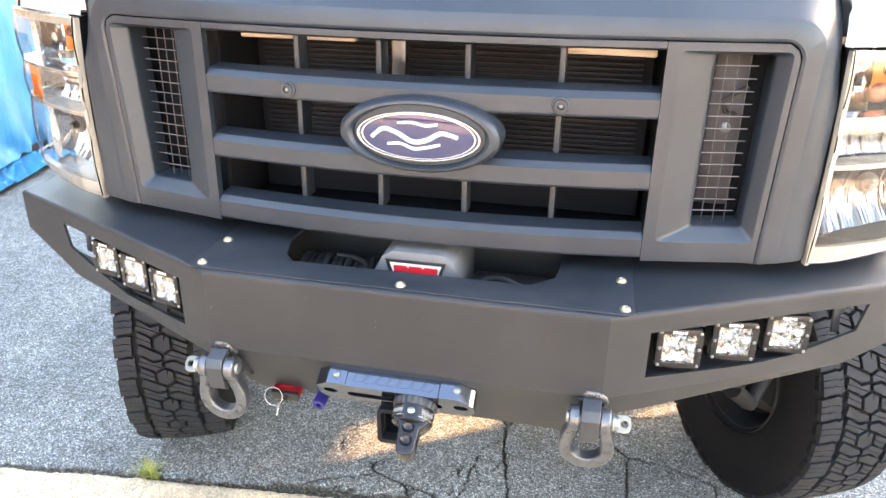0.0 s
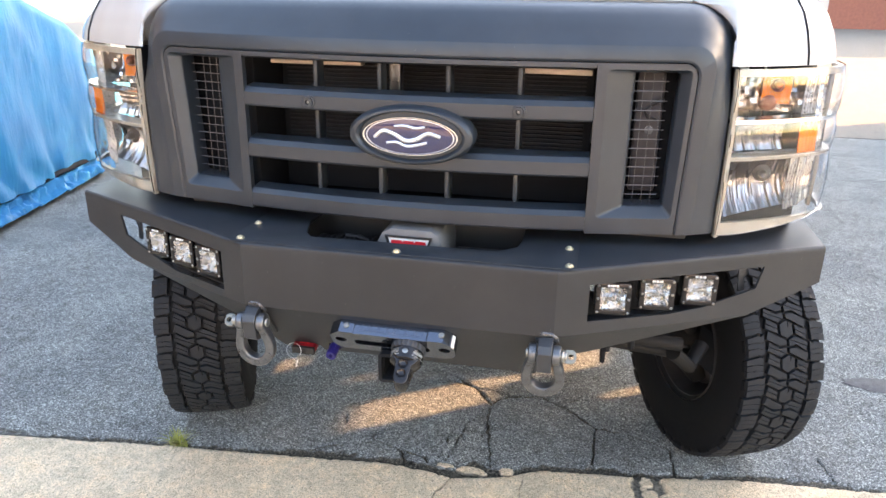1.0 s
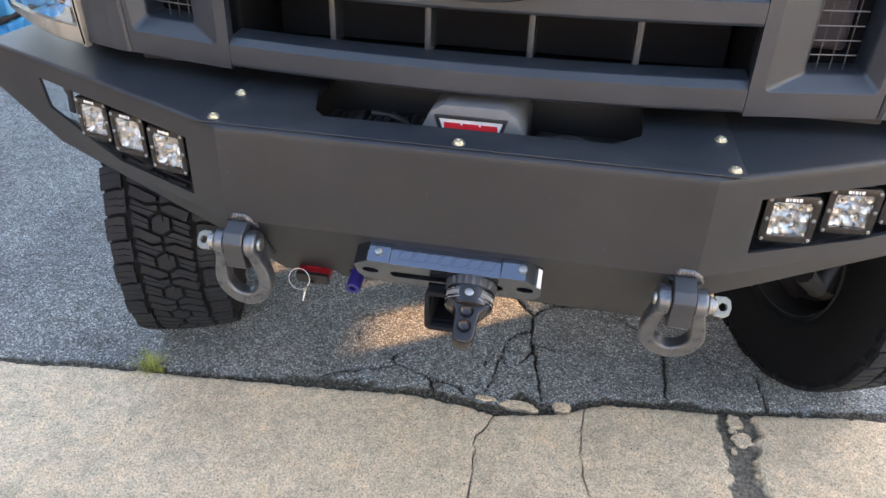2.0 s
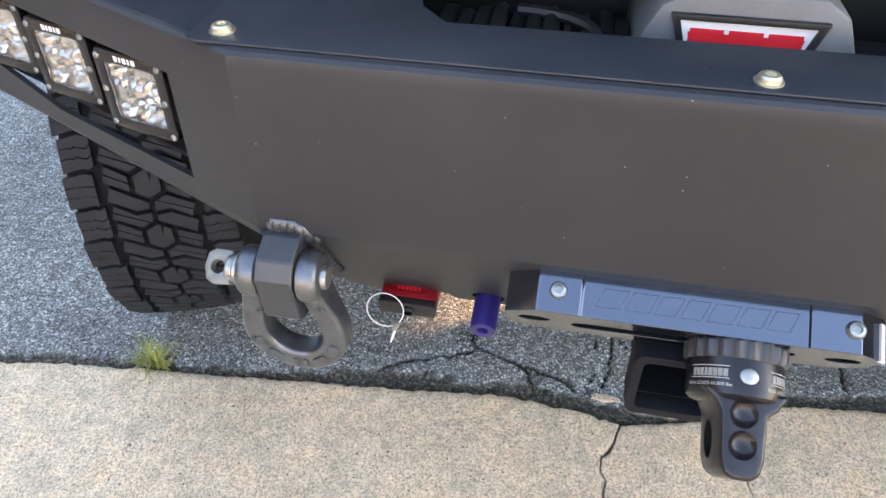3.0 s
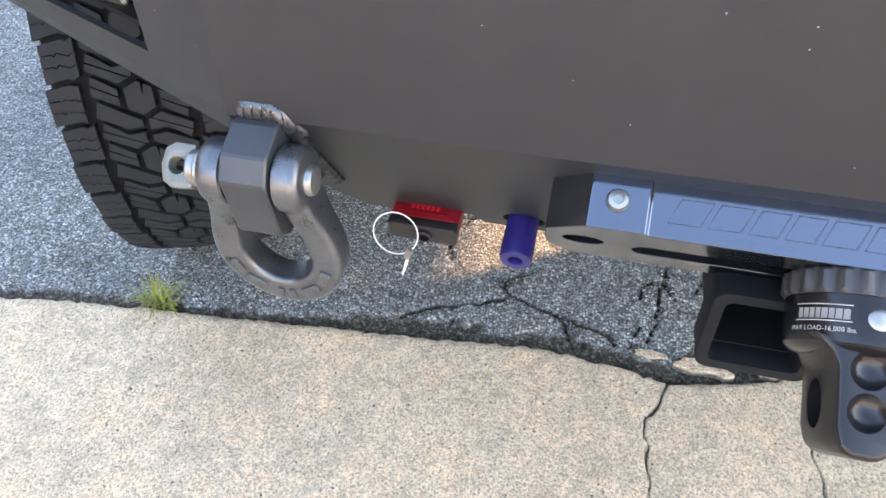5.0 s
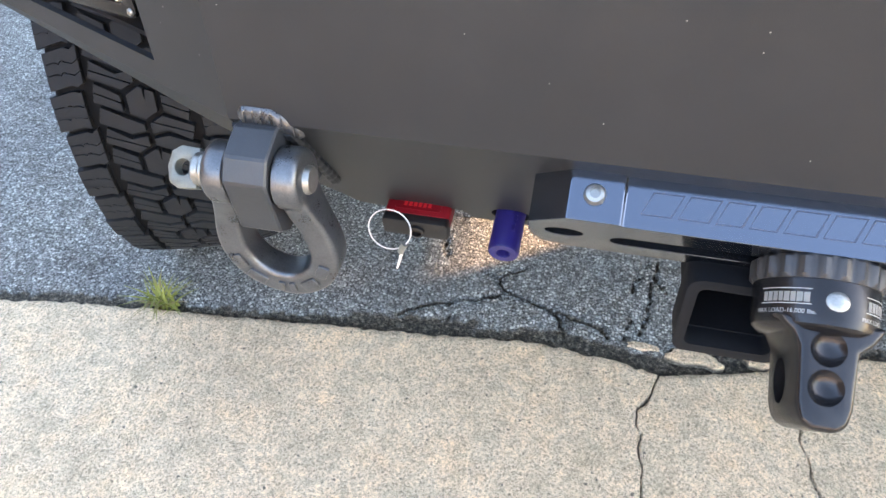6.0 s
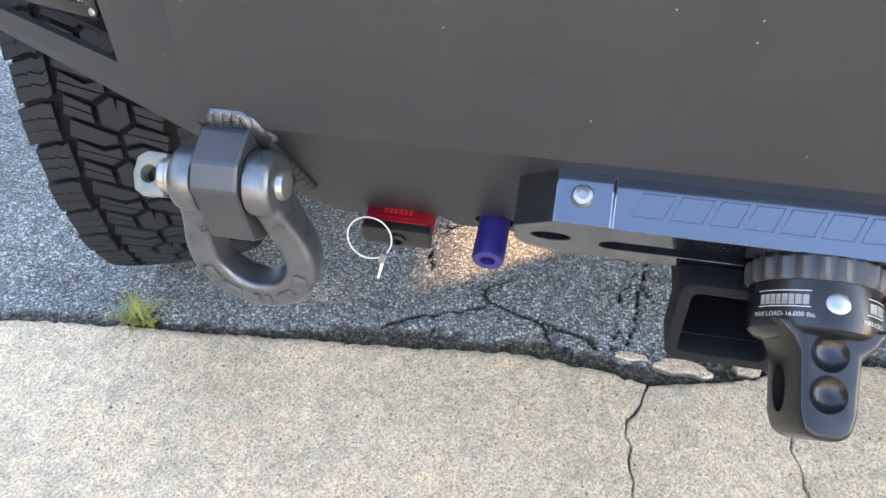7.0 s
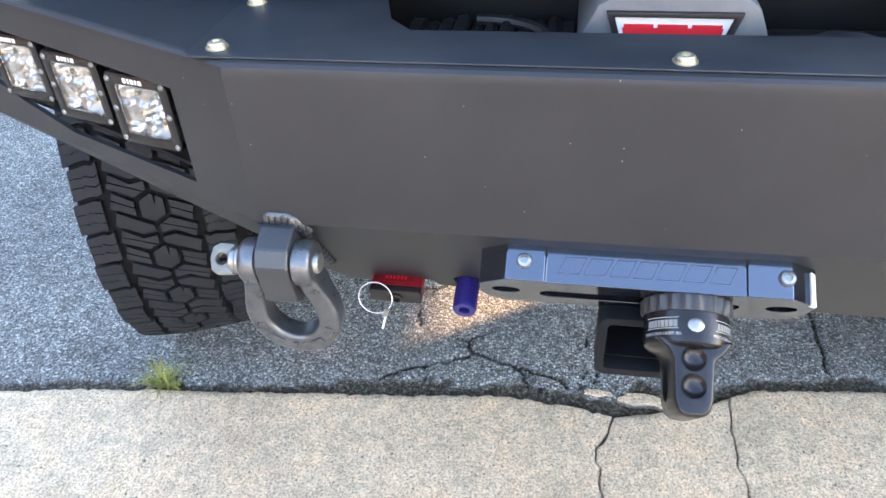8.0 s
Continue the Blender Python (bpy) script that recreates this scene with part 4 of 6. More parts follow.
def build_headlight(van, s):
    drop = lambda u: 0.008 + 0.052 * u ** 2.2
    tray = part("headlight", thick(grid(lamp_rows(s, 1.004, 1.414, 0, 1, 0.185, drop=drop)), 0.004, (s * 0.4, -1, 0)), REFLECTOR, van, "clear-lens headlight with amber markers and a pale rim")
    for z0, z1, low in ((1.004, 1.202, drop), (1.204, 1.290, None), (1.292, 1.414, None)):
        part("lens", thick(grid(lamp_rows(s, z0, z1, 0, 1, 0.0, nz=6, bulge=0.006, drop=low)), 0.0035, (s * 0.4, -1, 0)), LENS, tray, "clear plastic lens").visible_shadow = False
    x, y = lamp_plan(0.0, s)
    part("inner_wall", box(*sorted((HX + s * (x - 0.001), HX + s * (x + 0.004))), y + 0.008, y + 0.19, 1.004, 1.414), BLACK, tray, "black inner side of the housing")
    rim = bmesh.new()
    add(rim, thick(grid(lamp_rows(s, 1.004, 1.044, 0.0, 0.985, 0.005, nz=3, bulge=0.0, drop=drop)), 0.012, (s * 0.4, -1, 0)))
    add(rim, thick(grid(lamp_rows(s, 1.006, 1.412, 0.0, 0.032, 0.006, nu=3, bulge=0.008)), 0.012, (s * 0.4, -1, 0)))
    add(rim, thick(grid(lamp_rows(s, 1.396, 1.412, 0.0, 0.97, 0.006, nz=3, bulge=0.0)), 0.012, (s * 0.4, -1, 0)))
    add(rim, thick(grid(lamp_rows(s, 1.03, 1.410, 0.955, 0.99, 0.006, nu=3, bulge=0.0)), 0.010, (s * 0.4, -1, 0)))
    part("lens_rim", rim, CREAM, tray, "pale translucent rim")
    for z in (1.291, 1.203):
        part("divider", thick(grid(lamp_rows(s, z - 0.005, z + 0.005, 0.03, 1.0, 0.004, nz=2, bulge=0.0)), 0.05, (s * 0.4, -1, 0)), CREAM if z < 1.25 else CHROME, tray)

    gen = random.Random(17)

    def fluted(z0, z1, u0, u1, count, depth, inset, dish=0.03, low=None):
        """A dished reflector of upright flutes, each at its own tilt."""
        rows = lamp_rows(s, z0, z1, u0, u1, inset, nu=count * 2, nz=10, bulge=-dish, drop=low)
        tilt = [gen.uniform(-1, 1) for _ in range(count * 2 + 1)]
        step = [gen.uniform(-1, 1) for _ in range(11)]
        out = []
        for j, row in enumerate(rows):
            k = (j / 10 - 0.5)
            out.append([(x, y + depth * ((1 if i % 2 else -1) * (0.7 + 0.3 * tilt[i]) + 1.4 * tilt[i] * k + 0.8 * step[j]) + dish * 1.2 * (1 - (2 * i / len(row) - 1) ** 2), z) for i, (x, y, z) in enumerate(row)])
        return thick(grid(out), 0.002, (s * 0.4, -1, 0))
    part("main_reflector", fluted(1.030, 1.197, 0.03, 0.76, 38, 0.0024, 0.045, 0.035, drop), FOIL, tray, "fluted silver reflector", sharp=8.0)
    part("side_reflector", fluted(1.030, 1.197, 0.60, 0.985, 18, 0.0035, 0.030, 0.004, drop), REFLECTOR, tray, "", sharp=8.0)
    part("side_reflector", fluted(1.298, 1.396, 0.62, 0.985, 18, 0.0035, 0.030, 0.004), REFLECTOR, tray, "", sharp=8.0)
    part("side_reflector", fluted(1.209, 1.285, 0.715, 0.985, 11, 0.003, 0.022, 0.004), REFLECTOR, tray, "", sharp=8.0)
    part("middle_reflector", fluted(1.210, 1.284, 0.03, 0.575, 24, 0.0025, 0.050, 0.014), FOIL, tray, "", sharp=8.0)
    part("marker", fluted(1.208, 1.286, 0.580, 0.705, 5, 0.0010, 0.010, 0.002), AMBER, tray, "amber side reflector", sharp=8.0)

    def upright(x0, x1, z0, z1, y, count, rows, depth):
        """A faceted sheet that faces straight ahead."""
        sheet_rows = []
        for j in range(rows + 1):
            sheet_rows.append([(HX + s * (x0 + (x1 - x0) * i / count), y + gen.uniform(-depth, depth), z0 + (z1 - z0) * j / rows) for i in range(count + 1)])
        return thick(grid(sheet_rows), 0.002, (0, -1, 0))
    part("turn_reflector", upright(0.775, 1.000, 1.296, 1.396, 0.440, 26, 10, 0.0042), FOIL, tray, "", sharp=4.0)
    part("turn_panel", upright(0.858, 0.924, 1.318, 1.392, 0.428, 6, 3, 0.0030), AMBER, tray, "amber turn signal panel", sharp=4.0)
    put = frame_to((HX + s * 0.889, 0.424, 1.364), (1, 0, 0), (0, 0, 1), (0, -1, 0))
    part("bulb", lathe([(0.016, 0), (0.016, 0.012), (0.012, 0.014), (0.012, 0.022), (0.008, 0.029), (0, 0.031)], put, 20), COPPER, tray, "dark copper bulb")
    put = frame_to((HX + s * 0.876, 0.434, 1.318), (1, 0, 0), (0, 0, 1), (0, -1, 0))
    part("bulb_dish", lathe([(0.022, 0), (0.018, 0.008), (0.010, 0.012), (0, 0.013)], put, 20), COPPER, tray, "dark copper dish")
    x, y = lamp_plan(0.36, s)
    put = frame_to((HX + s * x, y + 0.066, 1.150), (1, 0, 0), (0, 0, 1), (0, -1, 0))
    part("bulb", lathe([(0.022, 0.0), (0.018, 0.005), (0.011, 0.008), (0.009, 0.024), (0.006, 0.030), (0, 0.031)], put, 20), WINCH_GREY, tray, "grey bulb shield")


def build_body(van):
    # hood
    rows = []
    for j, (y, z, hw) in enumerate(((0.345, 1.535, 0.735), (0.335, 1.556, 0.738), (0.35, 1.572, 0.742), (0.40, 1.588, 0.748), (0.60, 1.625, 0.76), (0.95, 1.668, 0.78), (1.35, 1.70, 0.80), (1.62, 1.715, 0.82))):
        row = []
        for i in range(25):
            a = -1 + 2 * i / 24
            x = a * hw
            crown = 0.035 * (1 - a * a) * (j / 7)
            side = -0.055 * max(0, abs(a) - 0.86) ** 1.5 / 0.14 ** 1.5 * (1 if j > 1 else 0.2)
            row.append((CX - 0.012 + x * 1.02, y + 0.19 * x * x * (1 - j / 7) * 0.8, z + crown + side))
        rows.append(row)
    part("hood", thick(grid(rows), 0.004, (0, -0.3, 1)), WHITE, van, "glossy white hood")
    for s in (-1, 1):
        # fender above the headlight
        rows, seam = [], []
        for z in (1.418, 1.432, 1.45, 1.468, 1.485, 1.50, 1.514, 1.526, 1.536, 1.544, 1.549, 1.555, 1.568, 1.58, 1.605, 1.62):
            back = float(np.interp(z, (1.418, 1.45, 1.50, 1.545, 1.58, 1.605, 1.62), (0.0, 0.006, 0.028, 0.060, 0.105, 0.17, 0.26)))
            row = []
            for i in range(25):
                u = i / 24
                x, y = lamp_plan(u, s)
                x = x - 0.012 + ((-0.012 if s > 0 else 0.022) * u - back * 0.42) * u
                row.append((HX + s * x, y + back + 0.012, z - 0.018 * u * (z - 1.418) * 8))
            # inwards to the rounded corner of the surround
            rise = min(1.0, max(0.0, (z - 1.445) / 0.105))
            edge = 0.7655 - 0.105 * (1 - math.sqrt(1 - rise * rise))
            first = row[0]
            lead = [(first[0] + (HX + s * edge - first[0]) * k / 4, first[1] + 0.03 * rise * (k / 4) ** 2, first[2] + 0.004 * rise * k / 4) for k in (4, 3, 2, 1)]
            rows.append(lead + row)
            seam.append(Vector(row[14 if s > 0 else 16]) + Vector((0, -0.0015, 0.0005)))
        part("fender_top", thick(grid(rows), 0.004, (s * 0.4, -1, 0.5)), WHITE, van, "white fender over the headlight")
        part("hood_gap", tube(seam, 0.0028, 6), DARK, van, "dark shut line")
        deck = []
        for k in range(9):
            y = 0.62 + 1.02 * k / 8
            inner = 0.74 + 0.085 * k / 8
            deck.append([(CX + s * (inner + (1.000 - inner) * i / 6), y, 1.645 + 0.075 * k / 8 - 0.05 * (i / 6) ** 2.2) for i in range(7)])
        part("fender_deck", thick(grid(deck), 0.004, (0, 0, 1)), WHITE, van, "white fender beside the hood")
        # side with a wheel arch
        pts = [(0.60, 1.0), (0.60, 1.60), (1.6, 1.70), (6.55, 1.75), (6.55, 0.62), (4.75, 0.55)]
        pts += [(4.15 + 0.55 * math.cos(radians(a)), 0.50 + 0.55 * math.sin(radians(a))) for a in range(10, 171, 16)]
        pts += [(3.5, 0.55), (1.60, 0.55)]
        pts += [(0.98 + 0.56 * math.cos(radians(a)), 0.50 + 0.58 * math.sin(radians(a))) for a in range(10, 131, 12)]
        put = frame_to((CX + s * 1.004, 0, 0), (0, 1, 0), (0, 0, 1), (s, 0, 0))
        part("side_panel", prism([pts], put, -0.03, 0.0), WHITE, van, "white side panel")
        part("wheel_liner", box(CX + s * 0.50, CX + s * 0.53, 0.42, 1.62, 0.86, 1.40), DARK, van)
        part("liner_top", box(CX + s * 0.53, CX + s * 0.97, 0.62, 1.60, 1.10, 1.13), DARK, van)
        part("liner_front", box(CX + s * 0.53, CX + s * 0.98, 0.50, 0.56, 0.92, 1.40), DARK, van)
    # cab and box
    part("windscreen", prism([[(-0.86, 0), (0.86, 0), (0.74, 0.80), (-0.74, 0.80)]], frame_to((CX, 1.66, 1.72), (1, 0, 0), (0, 0.62, 0.78), (0, -0.78, 0.62)), -0.01, 0.0), WINDOW_GLASS, van, "dark tinted windscreen")
    hull = prism([[(1.62, 1.69), (2.30, 2.50), (2.7, 2.68), (6.5, 2.68), (6.6, 2.58), (6.6, 0.70), (1.62, 0.70)]], frame_to((CX, 0, 0), (0, 1, 0), (0, 0, 1), (1, 0, 0)), -0.97, 0.97, 0.03)
    part("cab", hull, WHITE, van, "white van body")
    for s in (-1, 1):
        part("side_window", prism([[(2.05, 1.72), (2.9, 1.72), (2.9, 2.22), (2.38, 2.22)]], frame_to((CX + s * 0.972, 0, 0), (0, 1, 0), (0, 0, 1), (s, 0, 0)), 0.0, 0.008), WINDOW_GLASS, van)
    # underbody
    for s in (-1, 1):
        part("frame_rail", box(CX + s * 0.36, CX + s * 0.44, 0.13, 5.2, 0.70, 0.84, 0.008), DARK, van)
        part("bumper_bracket", box(CX + s * 0.31, CX + s * 0.37, 0.125, 0.20, 0.74, 0.95, 0.006), DARK, van)
    part("engine_pan", box(-0.36, 0.34, 0.75, 1.65, 0.62, 0.95, 0.05), DARK, van)
    part("floor_pan", box(-0.95, 0.93, 1.62, 5.5, 0.68, 0.72), DARK, van)
    part("axle_beam", tube([(-0.72, 0.98, 0.42), (-0.45, 0.97, 0.50), (0.1, 0.96, 0.56), (0.42, 0.97, 0.50), (0.70, 1.0, 0.42)], 0.045), DARK, van)
    part("radius_arm", tube([(0.70, 1.0, 0.36), (0.60, 1.35, 0.44), (0.46, 1.9, 0.62)], 0.030), DARK, van)
    part("radius_arm", tube([(-0.72, 0.98, 0.36), (-0.62, 1.35, 0.44), (-0.46, 1.9, 0.62)], 0.030), DARK, van)
    part("sway_bar", tube([(-0.60, 0.95, 0.60), (-0.58, 0.52, 0.59), (0.56, 0.52, 0.585), (0.74, 0.53, 0.575)], 0.021), SUSPENSION, van)
    part("steering_link", tube([(0.30, 0.60, 0.545), (0.72, 0.62, 0.50), (0.80, 0.72, 0.45)], 0.018), SUSPENSION, van)
    part("sway_link", tube([(0.72, 0.54, 0.54), (0.78, 0.60, 0.47), (0.82, 0.66, 0.52)], 0.024), SUSPENSION, van)
    part("shock", tube([(0.62, 0.80, 0.45), (0.58, 0.84, 0.95)], 0.032), DARK, van)
    part("shock", tube([(-0.64, 0.80, 0.45), (-0.60, 0.84, 0.95)], 0.032), DARK, van)
    part("drop_bracket", box(0.50, 0.515, 0.42, 0.52, 0.54, 0.72, 0.004), DARK, van)
    part("tow_bolt", tube([(0.515, 0.42, 0.72), (0.515, 0.42, 0.585)], 0.012, 8), DARK, van)
    part("tow_bolt", tube([(0.585, 0.42, 0.72), (0.585, 0.42, 0.60)], 0.010, 8), DARK, van)


# ---------------------------------------------------------------- wheels
R_TYRE, HALF_W, PITCHES, INNER = 0.418, 0.124, 40, 25


def tread_block(outline, deep):
    """One tread block: an outline of (along, across), bent round the tyre at its top, as a mesh about the axle (local x)."""
    bm = bmesh.new()

    def at(a, w, h):
        crown = 0.007 * (w / HALF_W) ** 2 + 0.30 * max(0, abs(w) - 0.112) ** 1.2
        rr = R_TYRE - crown + h
        t = a / R_TYRE
        return (w, -rr * math.cos(t), rr * math.sin(t))
    n = len(outline)
    inner = []
    for i in range(n):
        p, q, r = (Vector(outline[(i + k) % n]) for k in (-1, 0, 1))
        d1, d2 = (q - p).normalized(), (r - q).normalized()
        k = Vector((-(d1.y + d2.y), d1.x + d2.x))
        k = k.normalized() if k.length > 1e-6 else Vector((-d1.y, d1.x))
        inner.append(q + k * 0.0007)
    low = [bm.verts.new(at(a, w, -deep)) for a, w in outline]
    mid = [bm.verts.new(at(a, w, -0.0013)) for a, w in outline]
    top = [bm.verts.new(at(p.x, p.y, 0.0)) for p in inner]
    for p, q in ((low, mid), (mid, top)):
        for i in range(n):
            j = (i + 1) % n
            bm.faces.new((p[i], p[j], q[j], q[i]))
    bm.faces.new(top)
    bmesh.ops.triangulate(bm, faces=[f for f in bm.faces if len(f.verts) > 4])
    return bm


def strips(line, w0, w1, gap, sipes, n=16, half=0.5):
    """Pieces of one block: it lies between two alike zigzag lines, a pitch apart, and is cut by finer zigzags."""
    ws = [w0 + (w1 - w0) * k / n for k in range(n + 1)]
    base = [float(np.interp(w, [p for p, _ in line], [q for _, q in line])) for w in ws]
    zig = [float(np.interp(k / n, (0.0, 0.40, 0.46, 0.58, 0.64, 1.0), (-0.03, -0.03, 0.05, -0.05, 0.03, 0.03))) for k in range(n + 1)]
    edges = [0.0] + list(sipes) + [1.0]
    pieces = []
    for e0, e1 in zip(edges, edges[1:]):
        left, right = [], []
        for w, b, q in zip(ws, base, zig):
            lo, hi = b - half + gap, b + half - gap
            left.append((lo + (hi - lo) * e0 + (0.007 + q if e0 else 0), w))
            right.append((lo + (hi - lo) * e1 + (q - 0.007 if e1 < 1 else 0), w))
        pieces.append(left + right[::-1])
    return pieces


def shrunk(outline, d):
    """An outline drawn in by d on all its sides."""
    pts = [Vector(p) for p in outline]
    if sum(p.x * q.y - q.x * p.y for p, q in zip(pts, pts[1:] + pts[:1])) < 0:
        pts.reverse()
    out = []
    for i, q in enumerate(pts):
        d1, d2 = (q - pts[i - 1]).normalized(), (pts[(i + 1) % len(pts)] - q).normalized()
        n1, n2 = Vector((-d1.y, d1.x)), Vector((-d2.y, d2.x))
        k = (n1 + n2).normalized()
        out.append(q + k * (d / max(0.4, k.dot(n1))))
    return [(p.x, p.y) for p in out]


def kept(outline, point, normal):
    """The part of an outline on one side of a line."""
    p, n = Vector(point), Vector(normal)
    out = []
    for a, b in zip(outline, outline[1:] + outline[:1]):
        a, b = Vector(a), Vector(b)
        da, db = (a - p).dot(n), (b - p).dot(n)
        if da >= 0:
            out.append((a.x, a.y))
        if da * db < 0:
            c = a + (b - a) * (da / (da - db))
            out.append((c.x, c.y))
    return out


def siped(outline, start, end, gap=0.0007):
    """An outline parted by one fine straight cut."""
    a, b = Vector(start), Vector(end)
    n = Vector((-(b - a).y, (b - a).x)).normalized()
    return [kept(outline, a + n * gap, n), kept(outline, a - n * gap, -n)]


def block_meshes():
    """Shoulder blocks with fine zigzag cuts; inside them, six-sided blocks with a hooked slot along the middle, and slanting blocks that lock between."""
    p = 2 * math.pi * R_TYRE / PITCHES
    q = 2 * math.pi * R_TYRE / INNER
    groove = 0.0043
    side = ((0.076, 0.12), (0.086, 0.02), (0.094, 0.07), (0.136, -0.07))
    metres = lambda pts: [(a * q, w * 0.001) for a, w in pts]
    hexagon = shrunk(metres([(-0.30, 0), (-0.17, -25), (0.17, -25), (0.30, 0), (0.17, 25), (-0.17, 25)]), groove)
    k = max(range(6), key=lambda i: hexagon[i][0])
    a, b = Vector(hexagon[k]), Vector(hexagon[(k + 1) % 6])
    e0, e1 = a + (b - a) * 0.26, a + (b - a) * 0.42
    hook = [tuple(e0), (-0.002, e0.y), (-0.002, -0.004), (-0.0055, -0.004), (-0.0055, e1.y), tuple(e1)]
    heart = hexagon[:k + 1] + hook + hexagon[k + 1:]
    cheek = shrunk(metres([(-0.17, 25), (0.17, 25), (-0.05, 75), (-0.41, 66)]), groove)
    fore = shrunk(metres([(0.30, 0), (0.17, 25), (-0.05, 65), (0.27, 75), (0.50, 28), (0.47, 0)]), groove)
    aft = shrunk(metres([(0.47, 0), (0.50, 28), (0.27, 64), (0.59, 75), (0.83, 25), (0.70, 0)]), groove)
    kinds = {("shoulder", 0): [[(u * p, w) for u, w in s] for s in strips(side, 0.0765, 0.129, 0.060, (0.36, 0.66))],
             ("shoulder", 1): [[(u * p, w) for u, w in s] for s in strips(side, 0.0830, 0.134, 0.060, (0.33, 0.64))],
             ("heart", 0): [heart], ("cheek", 0): siped(cheek, (0.012, 0.0), (-0.026, 0.074)),
             ("fore", 0): [fore], ("aft", 0): siped(aft, (0.43 * q, 0.074), (0.67 * q, 0.016))}
    out = {}
    for key, pieces in kinds.items():
        for sign in (1, -1):
            bm = bmesh.new()
            for piece in pieces:
                pts = [(u * (1 if key[0] == "shoulder" else sign), w * sign) for u, w in piece]
                area = sum(x0 * y1 - x1 * y0 for (x0, y0), (x1, y1) in zip(pts, pts[1:] + pts[:1]))
                add(bm, tread_block(pts[::-1] if area < 0 else pts, 0.013))
            me = mesh_of(bm, "tread_block", 20.0)
            me.materials.append(RUBBER)
            out[key, sign] = me
    return out


def build_wheel(van, centre, steer, blocks):
    c = Vector(centre)
    m = Matrix.Translation(c) @ Matrix.Rotation(radians(steer), 4, "Z")
    put = lambda a, b, h: Vector((h, a, b))
    half = [(0.205, 0.104), (0.214, 0.113), (0.227, 0.121), (0.258, 0.134), (0.305, 0.141), (0.343, 0.139), (0.372, 0.134), (0.392, 0.1285), (0.4015, 0.117), (0.4030, 0.076), (0.4058, 0.0)]
    prof = [(r, -w) for r, w in half] + half[-2::-1]
    bm = lathe(prof, put, 84)
    me = mesh_of(bm, "tyre", 40.0)
    me.materials.append(WALL_RUBBER)
    tyre = new("tyre", me)
    tyre.parent = van
    tyre.matrix_local = m
    tagged(tyre, "black all-terrain tyre with chunky tread blocks, turned aside")
    step = 2 * math.pi / PITCHES
    places = [(("shoulder", (k + (side < 0)) % 2), side, (k + (0.5 if side < 0 else 0.0)) * step) for k in range(PITCHES) for side in (1, -1)]
    places += [((kind, 0), side, k * 2 * math.pi / INNER) for k in range(INNER) for kind, side in (("heart", 1), ("cheek", 1), ("cheek", -1), ("fore", 1), ("fore", -1), ("aft", 1), ("aft", -1))]
    for key, side, angle in places:
        ob = new("tread_block", blocks[key, side])
        ob.parent = tyre
        ob.matrix_local = Matrix.Rotation(angle, 4, "X")
    # lugs on the sidewall shoulders
    bm = bmesh.new()
    for side in (-1, 1):
        for k in range(PITCHES):
            a = (k + (0.0 if side > 0 else 0.5)) * step
            lug = box(side * 0.116, side * 0.132, -0.020, 0.020, 0.374, 0.397, 0.003, 1)
            lug.transform(Matrix.Rotation(a + math.pi / 2, 4, "X"))
            add(bm, lug)
    lugs = part("shoulder_lug", bm, WALL_RUBBER, None)
    lugs.parent = tyre
    tagged(lugs, kind="stuff")
    rim = lathe([(0.218, -0.125), (0.220, -0.112), (0.205, -0.105), (0.198, -0.05), (0.200, 0.02), (0.19, 0.06), (0.14, 0.075), (0.09, 0.07), (0.06, 0.085), (0, 0.085)], put, 60)
    rim2 = lathe([(0.218, 0.125), (0.220, 0.112), (0.204, 0.10), (0.199, 0.06)], put, 60)
    inner = 1 if centre[0] < 0 else -1
    me = mesh_of(add(rim, rim2), "wheel_rim")
    me.materials.append(RIM)
    ob = new("wheel_rim", me)
    ob.parent = tyre
    ob.matrix_local = Matrix.Diagonal((1, 1, 1, 1)) if inner < 0 else Matrix.Rotation(math.pi, 4, "Z")
    me = mesh_of(lathe([(0.168, 0.028 * 1), (0.168, 0.0), (0.10, 0.0), (0.095, -0.045), (0.05, -0.05), (0, -0.05)], lambda a, b, h: Vector((inner * -h * -1 + inner * 0.02, a, b)), 48), "brake_rotor")
    me.materials.append(ROTOR)
    rot = new("brake_rotor", me)
    rot.parent = tyre
    tagged(rot, "rusty grey brake rotor")
    cal = box(inner * 0.01, inner * 0.10, -0.18, -0.07, -0.06, 0.09, 0.012)
    me = mesh_of(cal, "brake_caliper")
    me.materials.append(DARK)
    ob = new("brake_caliper", me)
    ob.parent = tyre
    knuckle = add(tube([(inner * 0.02, 0, 0.16), (inner * 0.10, 0, 0.06), (inner * 0.12, 0, -0.06), (inner * 0.03, 0, -0.16)], 0.035), tube([(inner * 0.03, 0, 0.0), (inner * 0.24, 0, 0.02)], 0.04))
    me = mesh_of(knuckle, "steering_knuckle")
    me.materials.append(SUSPENSION)
    ob = new("steering_knuckle", me)
    ob.parent = tyre


# ---------------------------------------------------------------- bumper
LEFT_TIP, LEFT_BEND, RIGHT_BEND, RIGHT_TIP = Vector((-1.070, 0.318)), Vector((-0.398, -0.002)), Vector((0.377, -0.002)), Vector((1.020, 0.330))
TOP_Z, FOLD_Z, LOW_Z, SLOPE = 0.985, 0.818, 0.652, 0.71


def under(z):
    """How far the lower panel slopes back at a height."""
    return SLOPE * (FOLD_Z - z)


